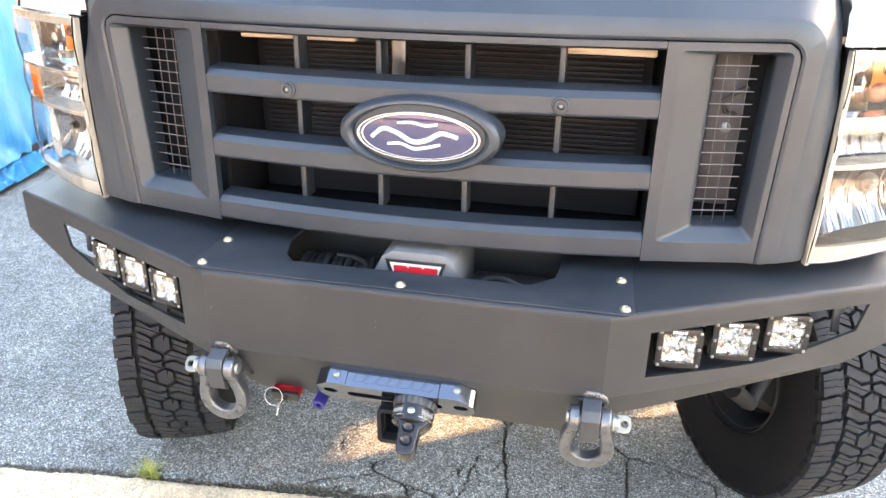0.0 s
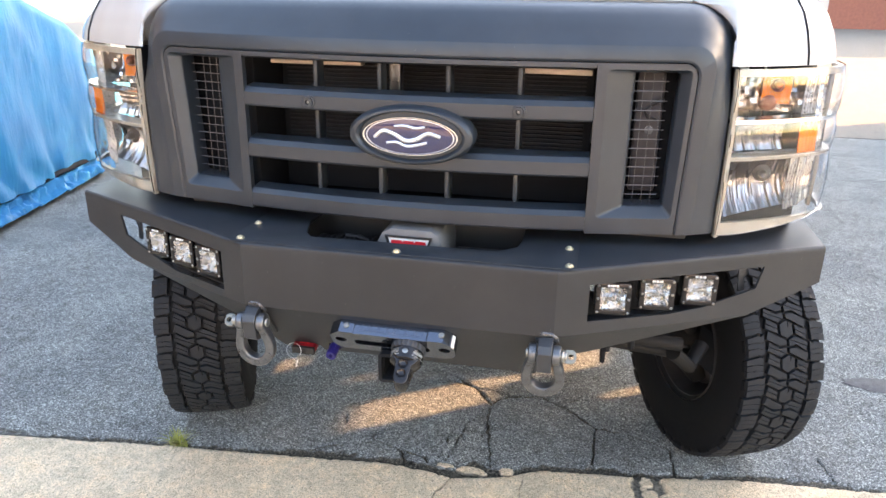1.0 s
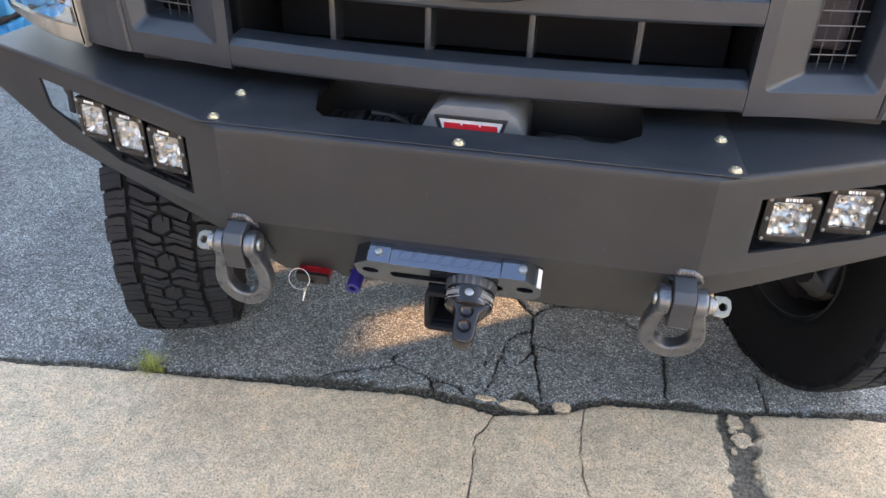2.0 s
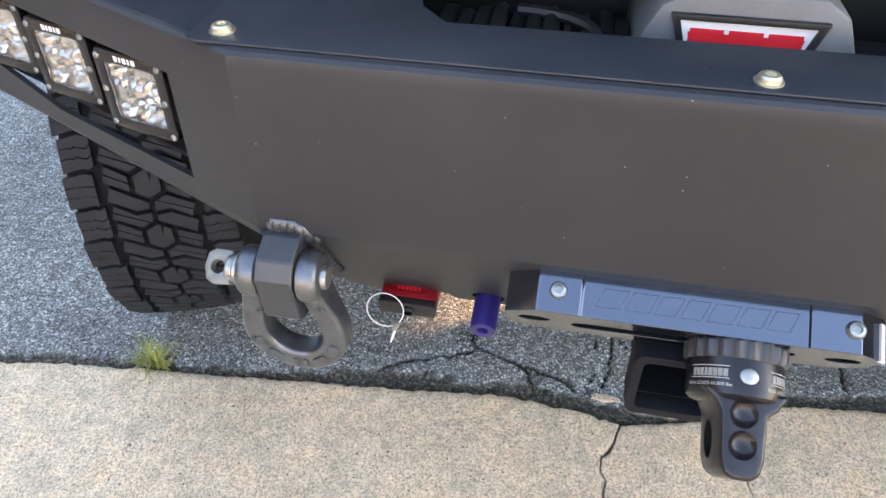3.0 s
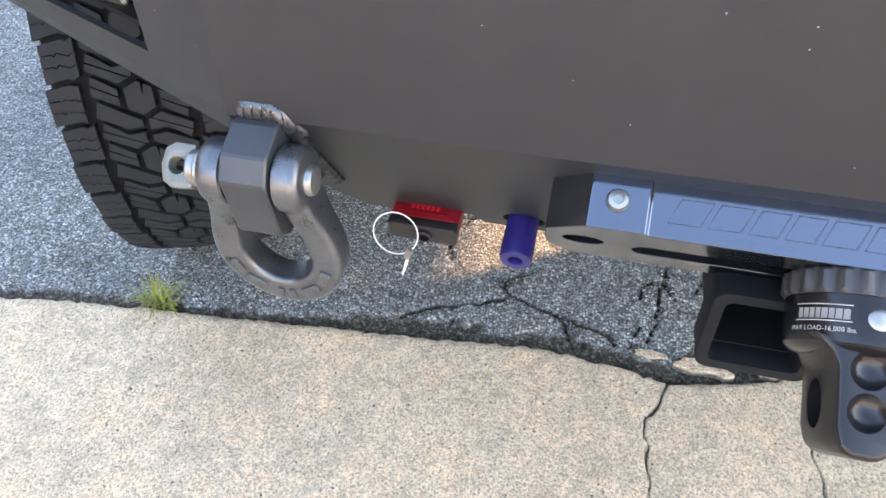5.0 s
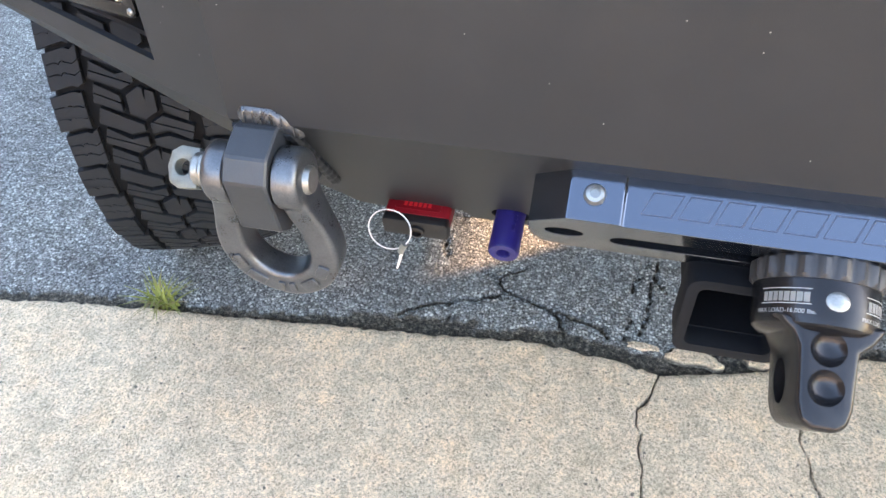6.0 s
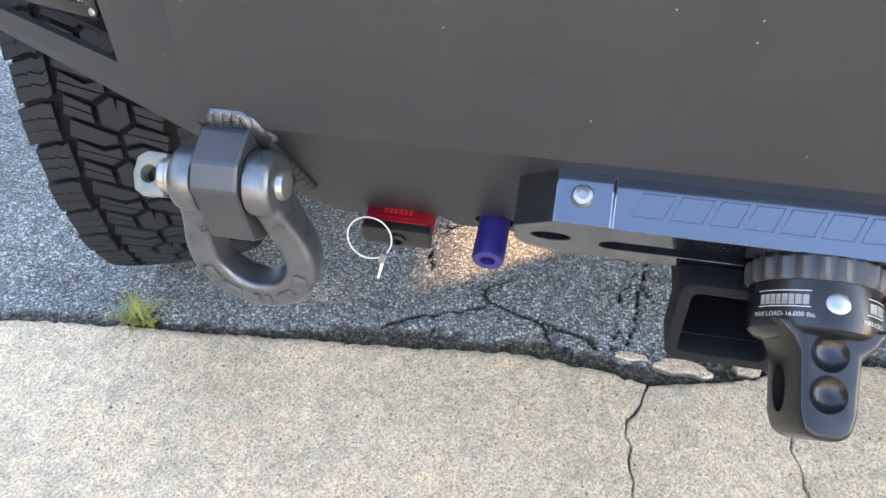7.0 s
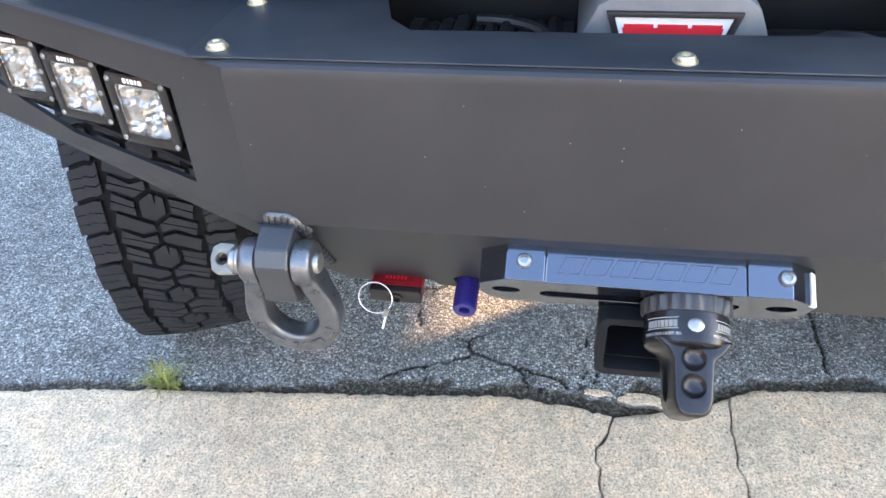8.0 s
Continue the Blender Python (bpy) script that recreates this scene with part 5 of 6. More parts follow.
def inset_path(n):
    """The bumper's front line, moved inwards by n."""
    pts = [LEFT_TIP, LEFT_BEND, RIGHT_BEND, RIGHT_TIP]
    out = []
    for i, p in enumerate(pts):
        dirs = []
        if i:
            d = (p - pts[i - 1]).normalized()
            dirs.append(Vector((-d.y, d.x)))
        if i + 1 < len(pts):
            d = (pts[i + 1] - p).normalized()
            dirs.append(Vector((-d.y, d.x)))
        k = sum(dirs, Vector((0, 0))).normalized()
        out.append(p + k * (n / k.dot(dirs[0])))
    return out


def build_bumper():
    bumper = thing("front_bumper", "heavy matt black steel winch bumper bolted to the van", "bumper", (CX, 0.1, 0.65))
    rows = []
    for n, z in ((0.0075, TOP_Z), (0.004, TOP_Z - 0.0012), (0.0012, TOP_Z - 0.004), (0.0, TOP_Z - 0.008), (0.0, TOP_Z - 0.014)):
        rows.append([(p.x, p.y, z) for p in inset_path(n)])
    part("front_edge", thick(grid(rows), 0.005, (0, -1, 1)), POWDER, bumper, sharp=20.0)
    # centre face with its fold
    put = frame_to((0, -0.002, 0), (1, 0, 0), (0, 0, 1), (0, 1, 0))
    part("centre_face", prism([[(-0.398, TOP_Z - 0.014), (-0.398, FOLD_Z), (0.377, FOLD_Z), (0.377, TOP_Z - 0.014)]], put, 0.0, 0.006), POWDER, bumper)
    L = math.hypot(1, SLOPE)
    low = frame_to((0, -0.002, FOLD_Z), (1, 0, 0), (0, -SLOPE / L, 1 / L), (0, 1 / L, SLOPE / L))
    h = (FOLD_Z - LOW_Z) * L
    slots = [circle(-0.199, -0.1745, 0.0185, 20), rounded(-0.11, 0.085, -0.066, -0.036, 0.012)]
    part("lower_panel", prism([[(-0.398, 0), (-0.398, -0.115), (-0.350, -h), (-0.322, -h), (-0.312, -h + 0.022), (-0.246, -h + 0.022), (-0.236, -h), (0.330, -h), (0.377, -0.115), (0.377, 0)]] + slots, low, 0.0, 0.006), POWDER, bumper)
    # wings with the lamp openings
    for bend, tip, s in ((LEFT_BEND, LEFT_TIP, -1), (RIGHT_BEND, RIGHT_TIP, 1)):
        d = tip - bend
        span = d.length
        d = d.normalized()
        inw = Vector((-d.y * s, d.x * s, 0))
        put = frame_to((bend.x, bend.y, 0), (d.x, d.y, 0), (0, 0, 1), inw)
        hole = [(0.082, 0.943), (0.082, 0.850 if s > 0 else 0.838), (0.30, 0.846 if s > 0 else 0.836), (0.395, 0.854), (0.535, 0.889), (0.552, 0.946)]
        part("wing", prism([[(0, TOP_Z - 0.014), (span, TOP_Z - 0.014), (span, 0.888), (0.52, FOLD_Z), (0, FOLD_Z)], hole], put, 0.0, 0.006), POWDER, bumper)
        flange = frame_to((bend.x, bend.y, FOLD_Z), (d.x, d.y, 0), Vector((0, 0, 1)) - inw * SLOPE, inw)
        part("wing_flange", prism([[(0, 0), (0.52, 0), (0.30, -0.044), (0.15, -0.075), (0, -0.096)]], flange, 0.0, 0.006), POWDER, bumper)
        end = frame_to((tip.x, tip.y, 0), (0, 1, 0), (0, 0, 1), (-s, 0, 0))
        part("end_plate", prism([[(0, TOP_Z - 0.006), (0.30, TOP_Z - 0.004), (0.30, 0.93), (0, 0.888)]], end, 0.0, 0.006, 0.001), POWDER, bumper)
        tab = frame_to((bend.x + d.x * 0.525, bend.y + d.y * 0.525, 0), (d.x, d.y, 0), (0, 0, 1), inw)
        part("lamp_tab", prism([[(-0.02, 0.95), (0.004, 0.95), (0.010, 0.915), (0.0, 0.905), (0.006, 0.87), (-0.012, 0.87), (-0.016, 0.91)]], tab, 0.035, 0.040), GALV, bumper, "bare steel tab")
        part("lamp_shelf", prism([[(0.06, 0.02), (0.60, 0.02), (0.60, 0.05), (0.06, 0.05)]], frame_to((bend.x, bend.y, 0.838), (d.x, d.y, 0), inw, (0, 0, 1)), 0.0, 0.004), POWDER, bumper)
    # top plates
    top = frame_to((0, 0, TOP_Z), (1, 0, 0), (0, 1, 0), (0, 0, 1))
    cutout = [(-0.245, 0.082), (0.226, 0.088), (0.270, 0.130), (0.276, 0.185), (0.276, 0.30), (-0.292, 0.30), (-0.292, 0.19), (-0.270, 0.112)]
    f = inset_path(0.0075)
    outline = [(f[0].x, f[0].y), (f[1].x, f[1].y), (f[2].x, f[2].y), (f[3].x, f[3].y), (1.014, 0.62), (0.70, 0.42), (-0.72, 0.42), (-1.064, 0.62)]
    part("top_plate", prism([outline, cutout], top, -0.006, 0.0), SKY_TINT_COAT, bumper, "dusty black top plate, bluish sky sheen in its colour")
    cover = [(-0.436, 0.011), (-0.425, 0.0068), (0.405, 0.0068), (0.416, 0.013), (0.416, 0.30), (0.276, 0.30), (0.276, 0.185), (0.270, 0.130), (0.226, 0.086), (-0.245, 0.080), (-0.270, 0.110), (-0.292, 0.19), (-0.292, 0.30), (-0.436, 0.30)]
    part("winch_cover", prism([cover], top, 0.0002, 0.0024, 0.0010), SKY_TINT_COAT, bumper, "bolted black cover plate")
    for x, y in ((-0.411, 0.027), (-0.418, 0.145), (-0.007, 0.023), (0.400, 0.027), (0.394, 0.145)):
        put = frame_to((x, y, TOP_Z + 0.0023), (1, 0, 0), (0, 1, 0), (0, 0, 1))
        bolt = lathe([(0.0105, 0), (0.0105, 0.0012), (0.0085, 0.0014), (0.0082, 0.0045), (0.0065, 0.006), (0.0040, 0.006), (0.0036, 0.0035), (0, 0.0035)], put, 18)
        part("cover_bolt", bolt, BRASSY, bumper, "zinc button-head bolt")
    return bumper


# ---------------------------------------------------------------- lamps in the bumper
def build_pod():
    """One square lamp, facing -y, its middle at the origin."""
    pod = thing("lamp_pod", "square black LED lamp pod with a bright faceted reflector", "lamp", group="lamp pods in the bumper")
    part("housing", box(-0.038, 0.038, 0.0095, 0.055, -0.036, 0.036, 0.006), BLACK, pod)
    put = frame_to((0, 0, 0), (1, 0, 0), (0, 0, 1), (0, -1, 0))
    outer = [(-0.041, -0.034), (-0.036, -0.040), (0.036, -0.040), (0.041, -0.034), (0.041, 0.032), (0.036, 0.040), (-0.036, 0.040), (-0.041, 0.032)]
    hole = rounded(-0.0295, 0.0295, -0.029, 0.028, 0.003, 3)
    bezel = part("bezel", prism([outer, hole], put, -0.004, 0.008, 0.0015), ANO_MATT, pod, "black metal bezel")
    for sx in (-0.0355, 0.0355):
        for z in (-0.0345, 0.0, 0.033):
            sp = frame_to((sx, -0.0078, z), (1, 0, 0), (0, 0, 1), (0, -1, 0))
            part("screw", lathe([(0.0032, 0), (0.0032, 0.001), (0.0022, 0.0022), (0.0010, 0.0022), (0.0009, 0.0012), (0, 0.0012)], sp, 12), ZINC, bezel, "bright screw")
    gen = random.Random(12)
    n = 16
    rows = []
    for i in range(n + 1):
        row = []
        for k in range(n + 1):
            a, b = -0.0292 + 0.0584 * i / n, -0.0287 + 0.0565 * k / n
            inner = 0 < i < n and 0 < k < n
            ja, jb = (gen.uniform(-0.0016, 0.0016), gen.uniform(-0.0016, 0.0016)) if inner else (0, 0)
            r = min(math.hypot(a - qx, b - qz) for qx in (-0.0147, 0.0147) for qz in (-0.0147, 0.0142))
            deep = 0.0105 * max(0.0, 1 - r / 0.019) ** 0.8 + gen.uniform(-0.0036, 0.0036)
            row.append((a + ja, -0.0040 + max(0.0, deep), b + jb))
        rows.append(row)
    part("reflector", grid(rows), POD_FOIL, pod, "faceted silver reflector", sharp=3.0)
    for qx in (-0.0147, 0.0147):
        for qz in (-0.0147, 0.0142):
            part("emitter", box(qx - 0.0018, qx + 0.0018, 0.0030, 0.0060, qz - 0.0022, qz + 0.0022, 0.0005), STRAW, pod, "small yellow emitter chip")
    part("lens", prism([rounded(-0.0293, 0.0293, -0.0288, 0.0278, 0.003, 3)], put, 0.0055, 0.0068), LENS, pod, "clear flat lens").visible_shadow = False
    for a, w in ((-0.0125, 0.0042), (-0.0075, 0.002), (-0.0025, 0.0042), (0.0025, 0.002), (0.0078, 0.0044)):
        part("print_bar", box(a - w / 2, a + w / 2, -0.0083, -0.0079, 0.0308, 0.0360), WHITE_PRINT, bezel, "plain white print bar")
    part("bracket", box(-0.03, 0.03, 0.03, 0.045, -0.056, -0.036, 0.003), BLACK, pod)
    return pod


def place_pods():
    first = build_pod()
    spots = []
    for bend, tip, s in ((LEFT_BEND, LEFT_TIP, -1), (RIGHT_BEND, RIGHT_TIP, 1)):
        d = (tip - bend).normalized()
        for k in (0.144, 0.260, 0.376):
            p = bend + d * k
            spots.append((p.x, p.y + 0.012, -15.0 if s < 0 else 7.0))
    for i, (x, y, turn) in enumerate(spots):
        m = pose(x, y, 0.8995, 0, 0, turn)
        if i:
            copy_thing(first, m)
        else:
            first.matrix_basis = m


# ---------------------------------------------------------------- winch
def build_winch():
    winch = thing("winch", "grey winch with a red label behind the bumper", "winch", (0, 0.2, 0.80))
    put = frame_to((-0.002, 0, 0), (1, 0, 0), (0, 0, 1), (0, 1, 0))
    part("control_box", prism([[(-0.090, 0.80), (-0.090, 0.962), (-0.074, 0.994), (-0.052, 1.007), (0.052, 1.007), (0.072, 0.994), (0.086, 0.962), (0.086, 0.80)]], put, 0.134, 0.33, 0.004), WINCH_GREY, winch)
    lab = frame_to((-0.006, 0.1335, 0.9690), (1, 0, 0), (0, 0, 1), (0, -1, 0))
    frame_bar = part("label_frame", prism([[(-0.062, 0.021), (0.062, 0.021), (0.047, -0.024), (-0.047, -0.024)], [(-0.054, 0.016), (0.054, 0.016), (0.042, -0.020), (-0.042, -0.020)]], lab, 0.0, 0.006, 0.001), BLACK, winch)
    part("label_back", prism([[(-0.054, 0.016), (0.054, 0.016), (0.042, -0.020), (-0.042, -0.020)]], lab, 0.0, 0.002), WHITE_PRINT, winch, "white edge of the label")
    for a in (-0.031, 0.0, 0.031):
        part("label_field", prism([[(a - 0.0135, 0.009), (a + 0.0135, 0.009), (a + 0.0145, -0.018), (a - 0.0145, -0.018)]], lab, 0.002, 0.003), LABEL_RED, winch, "plain red shape")
    part("label_field", prism([[(-0.046, 0.0055), (0.046, 0.0055), (0.041, -0.018), (-0.041, -0.018)]], lab, 0.0021, 0.0028), LABEL_RED, winch, "plain red shape")
    axis = frame_to((-0.27, 0.20, 0.875), (0, 1, 0), (0, 0, 1), (1, 0, 0))
    part("drum", lathe([(0, 0), (0.075, 0), (0.075, 0.012), (0.05, 0.014), (0.05, 0.16), (0.075, 0.162), (0.075, 0.174), (0, 0.174)], axis, 40), BLACK, winch)
    for k in range(9):
        x = -0.252 + 0.0165 * k
        ring = [(x + 0.004 * math.sin(a), 0.20 + (0.060 + 0.004 * (k % 3)) * math.cos(a), 0.880 + (0.060 + 0.004 * (k % 3)) * math.sin(a)) for a in (2 * math.pi * i / 28 for i in range(28))]
        part("rope_turn", tube(ring, 0.008, 8, True), BLACK, winch, "turn of black rope")
    part("loose_loop", tube([(-0.27 + 0.15 * math.sin(a), 0.165 + 0.05 * math.cos(a), 0.945 + 0.008 * math.sin(2 * a)) for a in (0.5 + 3.4 * i / 24 for i in range(25))], 0.006, 8), BLACK, winch)
    motor = frame_to((0.10, 0.20, 0.880), (0, 1, 0), (0, 0, 1), (1, 0, 0))
    part("motor", lathe([(0, 0), (0.06, 0), (0.066, 0.006), (0.066, 0.15), (0.06, 0.156), (0, 0.156)], motor, 40), BLACK, winch)
    part("motor_cable", tube([(0.11 + 0.02 * i, 0.165 + 0.012 * math.sin(i), 0.955 - 0.008 * (i - 3) ** 2 * 0.3) for i in range(8)], 0.007, 8), BLACK, winch)
    part("plate_tag", box(0.135, 0.180, 0.118, 0.128, 0.955, 0.966, 0.001), ZINC, winch, "small bright metal tag")
    part("winch_tray", box(-0.30, 0.28, 0.09, 0.34, 0.798, 0.804), DARK, winch)


# ---------------------------------------------------------------- fairlead, tow link and receiver
LEN = math.hypot(1, SLOPE)
PANEL_UP, PANEL_OUT = Vector((0, -SLOPE / LEN, 1 / LEN)), Vector((0, -1 / LEN, -SLOPE / LEN))
FAIR_O = Vector((-0.015, 0.0095, 0.8035)) + PANEL_OUT * 0.0


def build_fairlead():
    at = frame_to(FAIR_O, (1, 0, 0), PANEL_UP, PANEL_OUT)
    lead = thing("fairlead", "black anodised hawse fairlead with bright screws on the bumper", "fairlead", FAIR_O)
    slot = rounded(-0.098, 0.095, -0.058, -0.034, 0.0118, 6)
    rest = [(-0.158, -0.022), (-0.131, 0.0), (-0.0945, 0.0), (-0.0925, -0.0028), (0.0905, -0.0028), (0.0925, 0.0), (0.131, 0.0), (0.158, -0.022), (0.158, -0.058), (0.150, -0.076), (0.132, -0.085), (-0.132, -0.085), (-0.150, -0.076), (-0.158, -0.058)]
    holes = [slot, circle(-0.132, -0.040, 0.0115, 20, 1.25), circle(0.132, -0.040, 0.0115, 20, 1.25)]
    body = part("body", prism([rest] + holes, at, 0.0, 0.037, 0.0016, 1), ANODISED, lead, sharp=10.0)
    for u in (-0.114, 0.126):
        put = frame_to(at(u, -0.0002, 0.0175), (1, 0, 0), -PANEL_OUT, PANEL_UP)
        screw = lathe([(0.0078, 0), (0.0078, 0.0015), (0.0062, 0.0042), (0.0036, 0.005), (0.0034, 0.0028), (0, 0.0028)], put, 22)
        part("screw", screw, ZINC, body, "bright socket screw")
    # plain engraved shapes across the top face
    x = -0.082
    for w in (0.021, 0.021, 0.018, 0.018, 0.021, 0.020, 0.019):
        b0, b1 = 0.0095, 0.0265
        k = -0.007
        quad = [(x - k, b0), (x + w - k, b0), (x + w, b1), (x, b1)]
        inn = [(x - k + 0.0008, b0 + 0.0008), (x + w - k - 0.0010, b0 + 0.0008), (x + w - 0.0013, b1 - 0.0008), (x + 0.0008, b1 - 0.0008)]
        flat = frame_to(at(0, -0.0028, 0), (1, 0, 0), PANEL_OUT, PANEL_UP)
        part("engraving", prism([quad, inn[::-1]], flat, 0.00005, 0.0004), ENGRAVE, body, "plain engraved outline")
        x += w + 0.0035
    part("scuff", prism([[(0.151, -0.012), (0.1575, -0.021), (0.1575, -0.026), (0.150, -0.020)]], at, 0.006, 0.0372), WHITE_PRINT, body, "scraped bare edge")


def build_link():
    """A screw-on tow link drawn up against the fairlead."""
    turn = radians(6)
    across = Vector((1, 0, 0)) * math.cos(turn) - PANEL_UP * math.sin(turn)
    rise = PANEL_UP * math.cos(turn) + Vector((1, 0, 0)) * math.sin(turn)
    at = frame_to(FAIR_O + Vector((0.044, 0, 0)) + PANEL_UP * -0.040 + PANEL_OUT * 0.037, across, rise, PANEL_OUT)
    link = thing("tow_link", "black machined tow link with a scalloped collar and silver ball", "tow link", at(0, 0, 0.05))

    def scallop(r, h, a):
        return r * (1 - 0.07 * (0.5 + 0.5 * math.cos(22 * a))) if 0.001 < h < 0.015 else r
    part("collar", lathe([(0, 0.0), (0.0400, 0.0), (0.0430, 0.002), (0.0430, 0.0135), (0.0405, 0.016), (0.035, 0.017), (0, 0.016)], at, 132, scallop), COLLAR, link, "scalloped grey collar")
    body = lathe([(0, 0.014), (0.0394, 0.014), (0.0400, 0.018), (0.0400, 0.041), (0.0390, 0.0455), (0.0350, 0.049), (0.020, 0.052), (0, 0.052)], at, 64)
    tongue = prism([[(-0.0370, 0.040), (-0.0240, 0.051), (-0.0195, 0.060), (-0.0180, 0.096), (-0.0150, 0.107), (-0.008, 0.112), (0.008, 0.112), (0.0150, 0.107), (0.0180, 0.096), (0.0195, 0.060), (0.0275, 0.054), (0.0370, 0.040)]],
                   lambda a, b, c: at(a, c, b), -0.0215, 0.0300, 0.006, 3)
    face = frame_to(at(0, 0, 0), across, PANEL_OUT, rise)
    tools = []
    for c in (0.0595, 0.0845):
        tools.append(ball(lambda a, b, h, c=c: face(a - 0.001, c + b, h + 0.0372), 0.0138, 28))
    hole = lathe([(0, -0.06), (0.0115, -0.06), (0.0115, 0.06), (0, 0.06)], lambda a, b, h: at(h, a * 0.85, 0.082 + b * 1.35), 28)
    tools.append(hole)
    tools.append(lathe([(0, -0.06), (0.013, -0.06), (0.013, 0.06), (0, 0.06)], lambda a, b, h: at(h, a + 0.041, 0.119 + b), 24))
    part("body", body, ANO_MATT, link)
    part("tongue", cut(tongue, tools), ANO_MATT, link, "thick tongue with a pin hole and two dimples")
    part("ball", ball(lambda a, b, h: face(a - 0.0015, 0.030 + b, 0.0368 + h * 0.5), 0.0090, 20), ZINC, link, "bright steel ball")

    def wrap(bm, angle, along, r):
        for v in bm.verts:
            a = angle + v.co.x / r
            v.co = at(r * math.sin(a), r * math.cos(a), along - v.co.y)
        return bm
    for ang in (-0.87, 0.87):
        bm = lettering("MAX LOAD-16,000 lbs.", 0.0042)
        bmesh.ops.subdivide_edges(bm, edges=[e for e in bm.edges if e.calc_length() > 0.003], cuts=2)
        part("writing", wrap(bm, ang, 0.0385, 0.0403), DIM_PRINT, link, "small white load rating")
        x = -0.0155
        bars = bmesh.new()
        for w in (0.0033, 0.0035, 0.0033, 0.0030, 0.0037, 0.0033, 0.0037, 0.0037):
            q = box(x, x + w, -0.0032, 0.0032, 0, 0.0002)
            add(bars, q)
            x += w + 0.0006
        tagged(part("print_bar", wrap(bars, ang, 0.0290, 0.0402), DIM_PRINT, link, "plain white print bars"), kind="stuff")
        for al in (0.0235, 0.0335):
            part("print_line", wrap(add(bmesh.new(), grid([[(-0.0175 + 0.035 * i / 12, -0.0003, 0) for i in range(13)], [(-0.0175 + 0.035 * i / 12, 0.0003, 0) for i in range(13)]])), ang, al, 0.0403), DIM_PRINT, link)


def build_receiver():
    rec = thing("hitch_receiver", "black square steel hitch receiver tube under the bumper", "hitch receiver", (-0.02, 0.1, 0.68))
    put = frame_to((-0.010, 0, 0.683), (1, 0, 0), (0, 0, 1), (0, 1, 0))
    part("tube", prism([rounded(-0.034, 0.034, -0.034, 0.034, 0.006), rounded(-0.030, 0.030, -0.030, 0.030, 0.004)[::-1]], put, 0.02, 0.40), DARK, rec)
    part("collar", prism([rounded(-0.041, 0.041, -0.040, 0.040, 0.011), rounded(-0.0325, 0.0325, -0.0315, 0.0315, 0.006)[::-1]], put, 0.0, 0.030, 0.0025, 2), DARK, rec, "thick rounded lip")
    part("stop_plate", prism([rounded(-0.030, 0.030, -0.030, 0.030, 0.004)], put, 0.16, 0.165), BLACK, rec)
    part("gusset", prism([[(0.06, 0.03), (0.30, 0.03), (0.30, 0.10), (0.11, 0.10), (0.062, 0.05)]], frame_to((-0.047, 0, 0.68), (0, 1, 0), (0, 0, 1), (1, 0, 0)), -0.005, 0.005), DARK, rec)


# ---------------------------------------------------------------- shackles
def build_shackle_mount(x):
    lug = thing("shackle_mount", "thick painted steel shackle lug welded to the bumper", "shackle mount", (x, 0.0, 0.79), group="shackle mounts")
    put = frame_to((x, 0, 0), (0, 1, 0), (0, 0, 1), (1, 0, 0))
    prof = [(0.003, 0.818), (-0.010, 0.819), (-0.034, 0.8085), (-0.044, 0.792), (-0.035, 0.742), (-0.022, 0.733), (0.056, 0.733), (0.003, 0.812)]
    part("lug", prism([prof], put, -0.0170, 0.0170, 0.0014, 1), LUG, lug, sharp=12.0)
    n = 72
    pts = [(x - 0.016 + 0.046 * i / n, -0.0018 + 0.008 * max(0, i / n - 0.7) * 3.3, 0.8225 - 0.016 * max(0, i / n - 0.55) ** 1.5 * 3.3) for i in range(n + 1)]
    ends = [min(1, 0.35 + 7 * min(i, n - i) / n) for i in range(n + 1)]
    proud = [0.0046 * (0.62 + 0.38 * ((i * 7 / n) % 1.0) ** 0.6) * ends[i] for i in range(n + 1)]
    tall = [0.0082 * ends[i] for i in range(n + 1)]
    part("weld_bead", swept(pts, proud, tall, (0, 0, 1), 2.0, 18), WELD, lug, "rippled bright weld bead")
    for sgn in (-1, 1):
        zs = [0.812 - 0.098 * i / 48 for i in range(49)]
        part("side_bead", tube([(x + sgn * 0.0195, -0.003 + under(z), z) for z in zs], [0.0062 * (0.85 + 0.18 * abs(math.sin(math.pi * 10 * i / 48))) for i in range(49)], 10, flat=(1, 0, 0)), POWDER, lug, "painted side weld")
    return lug


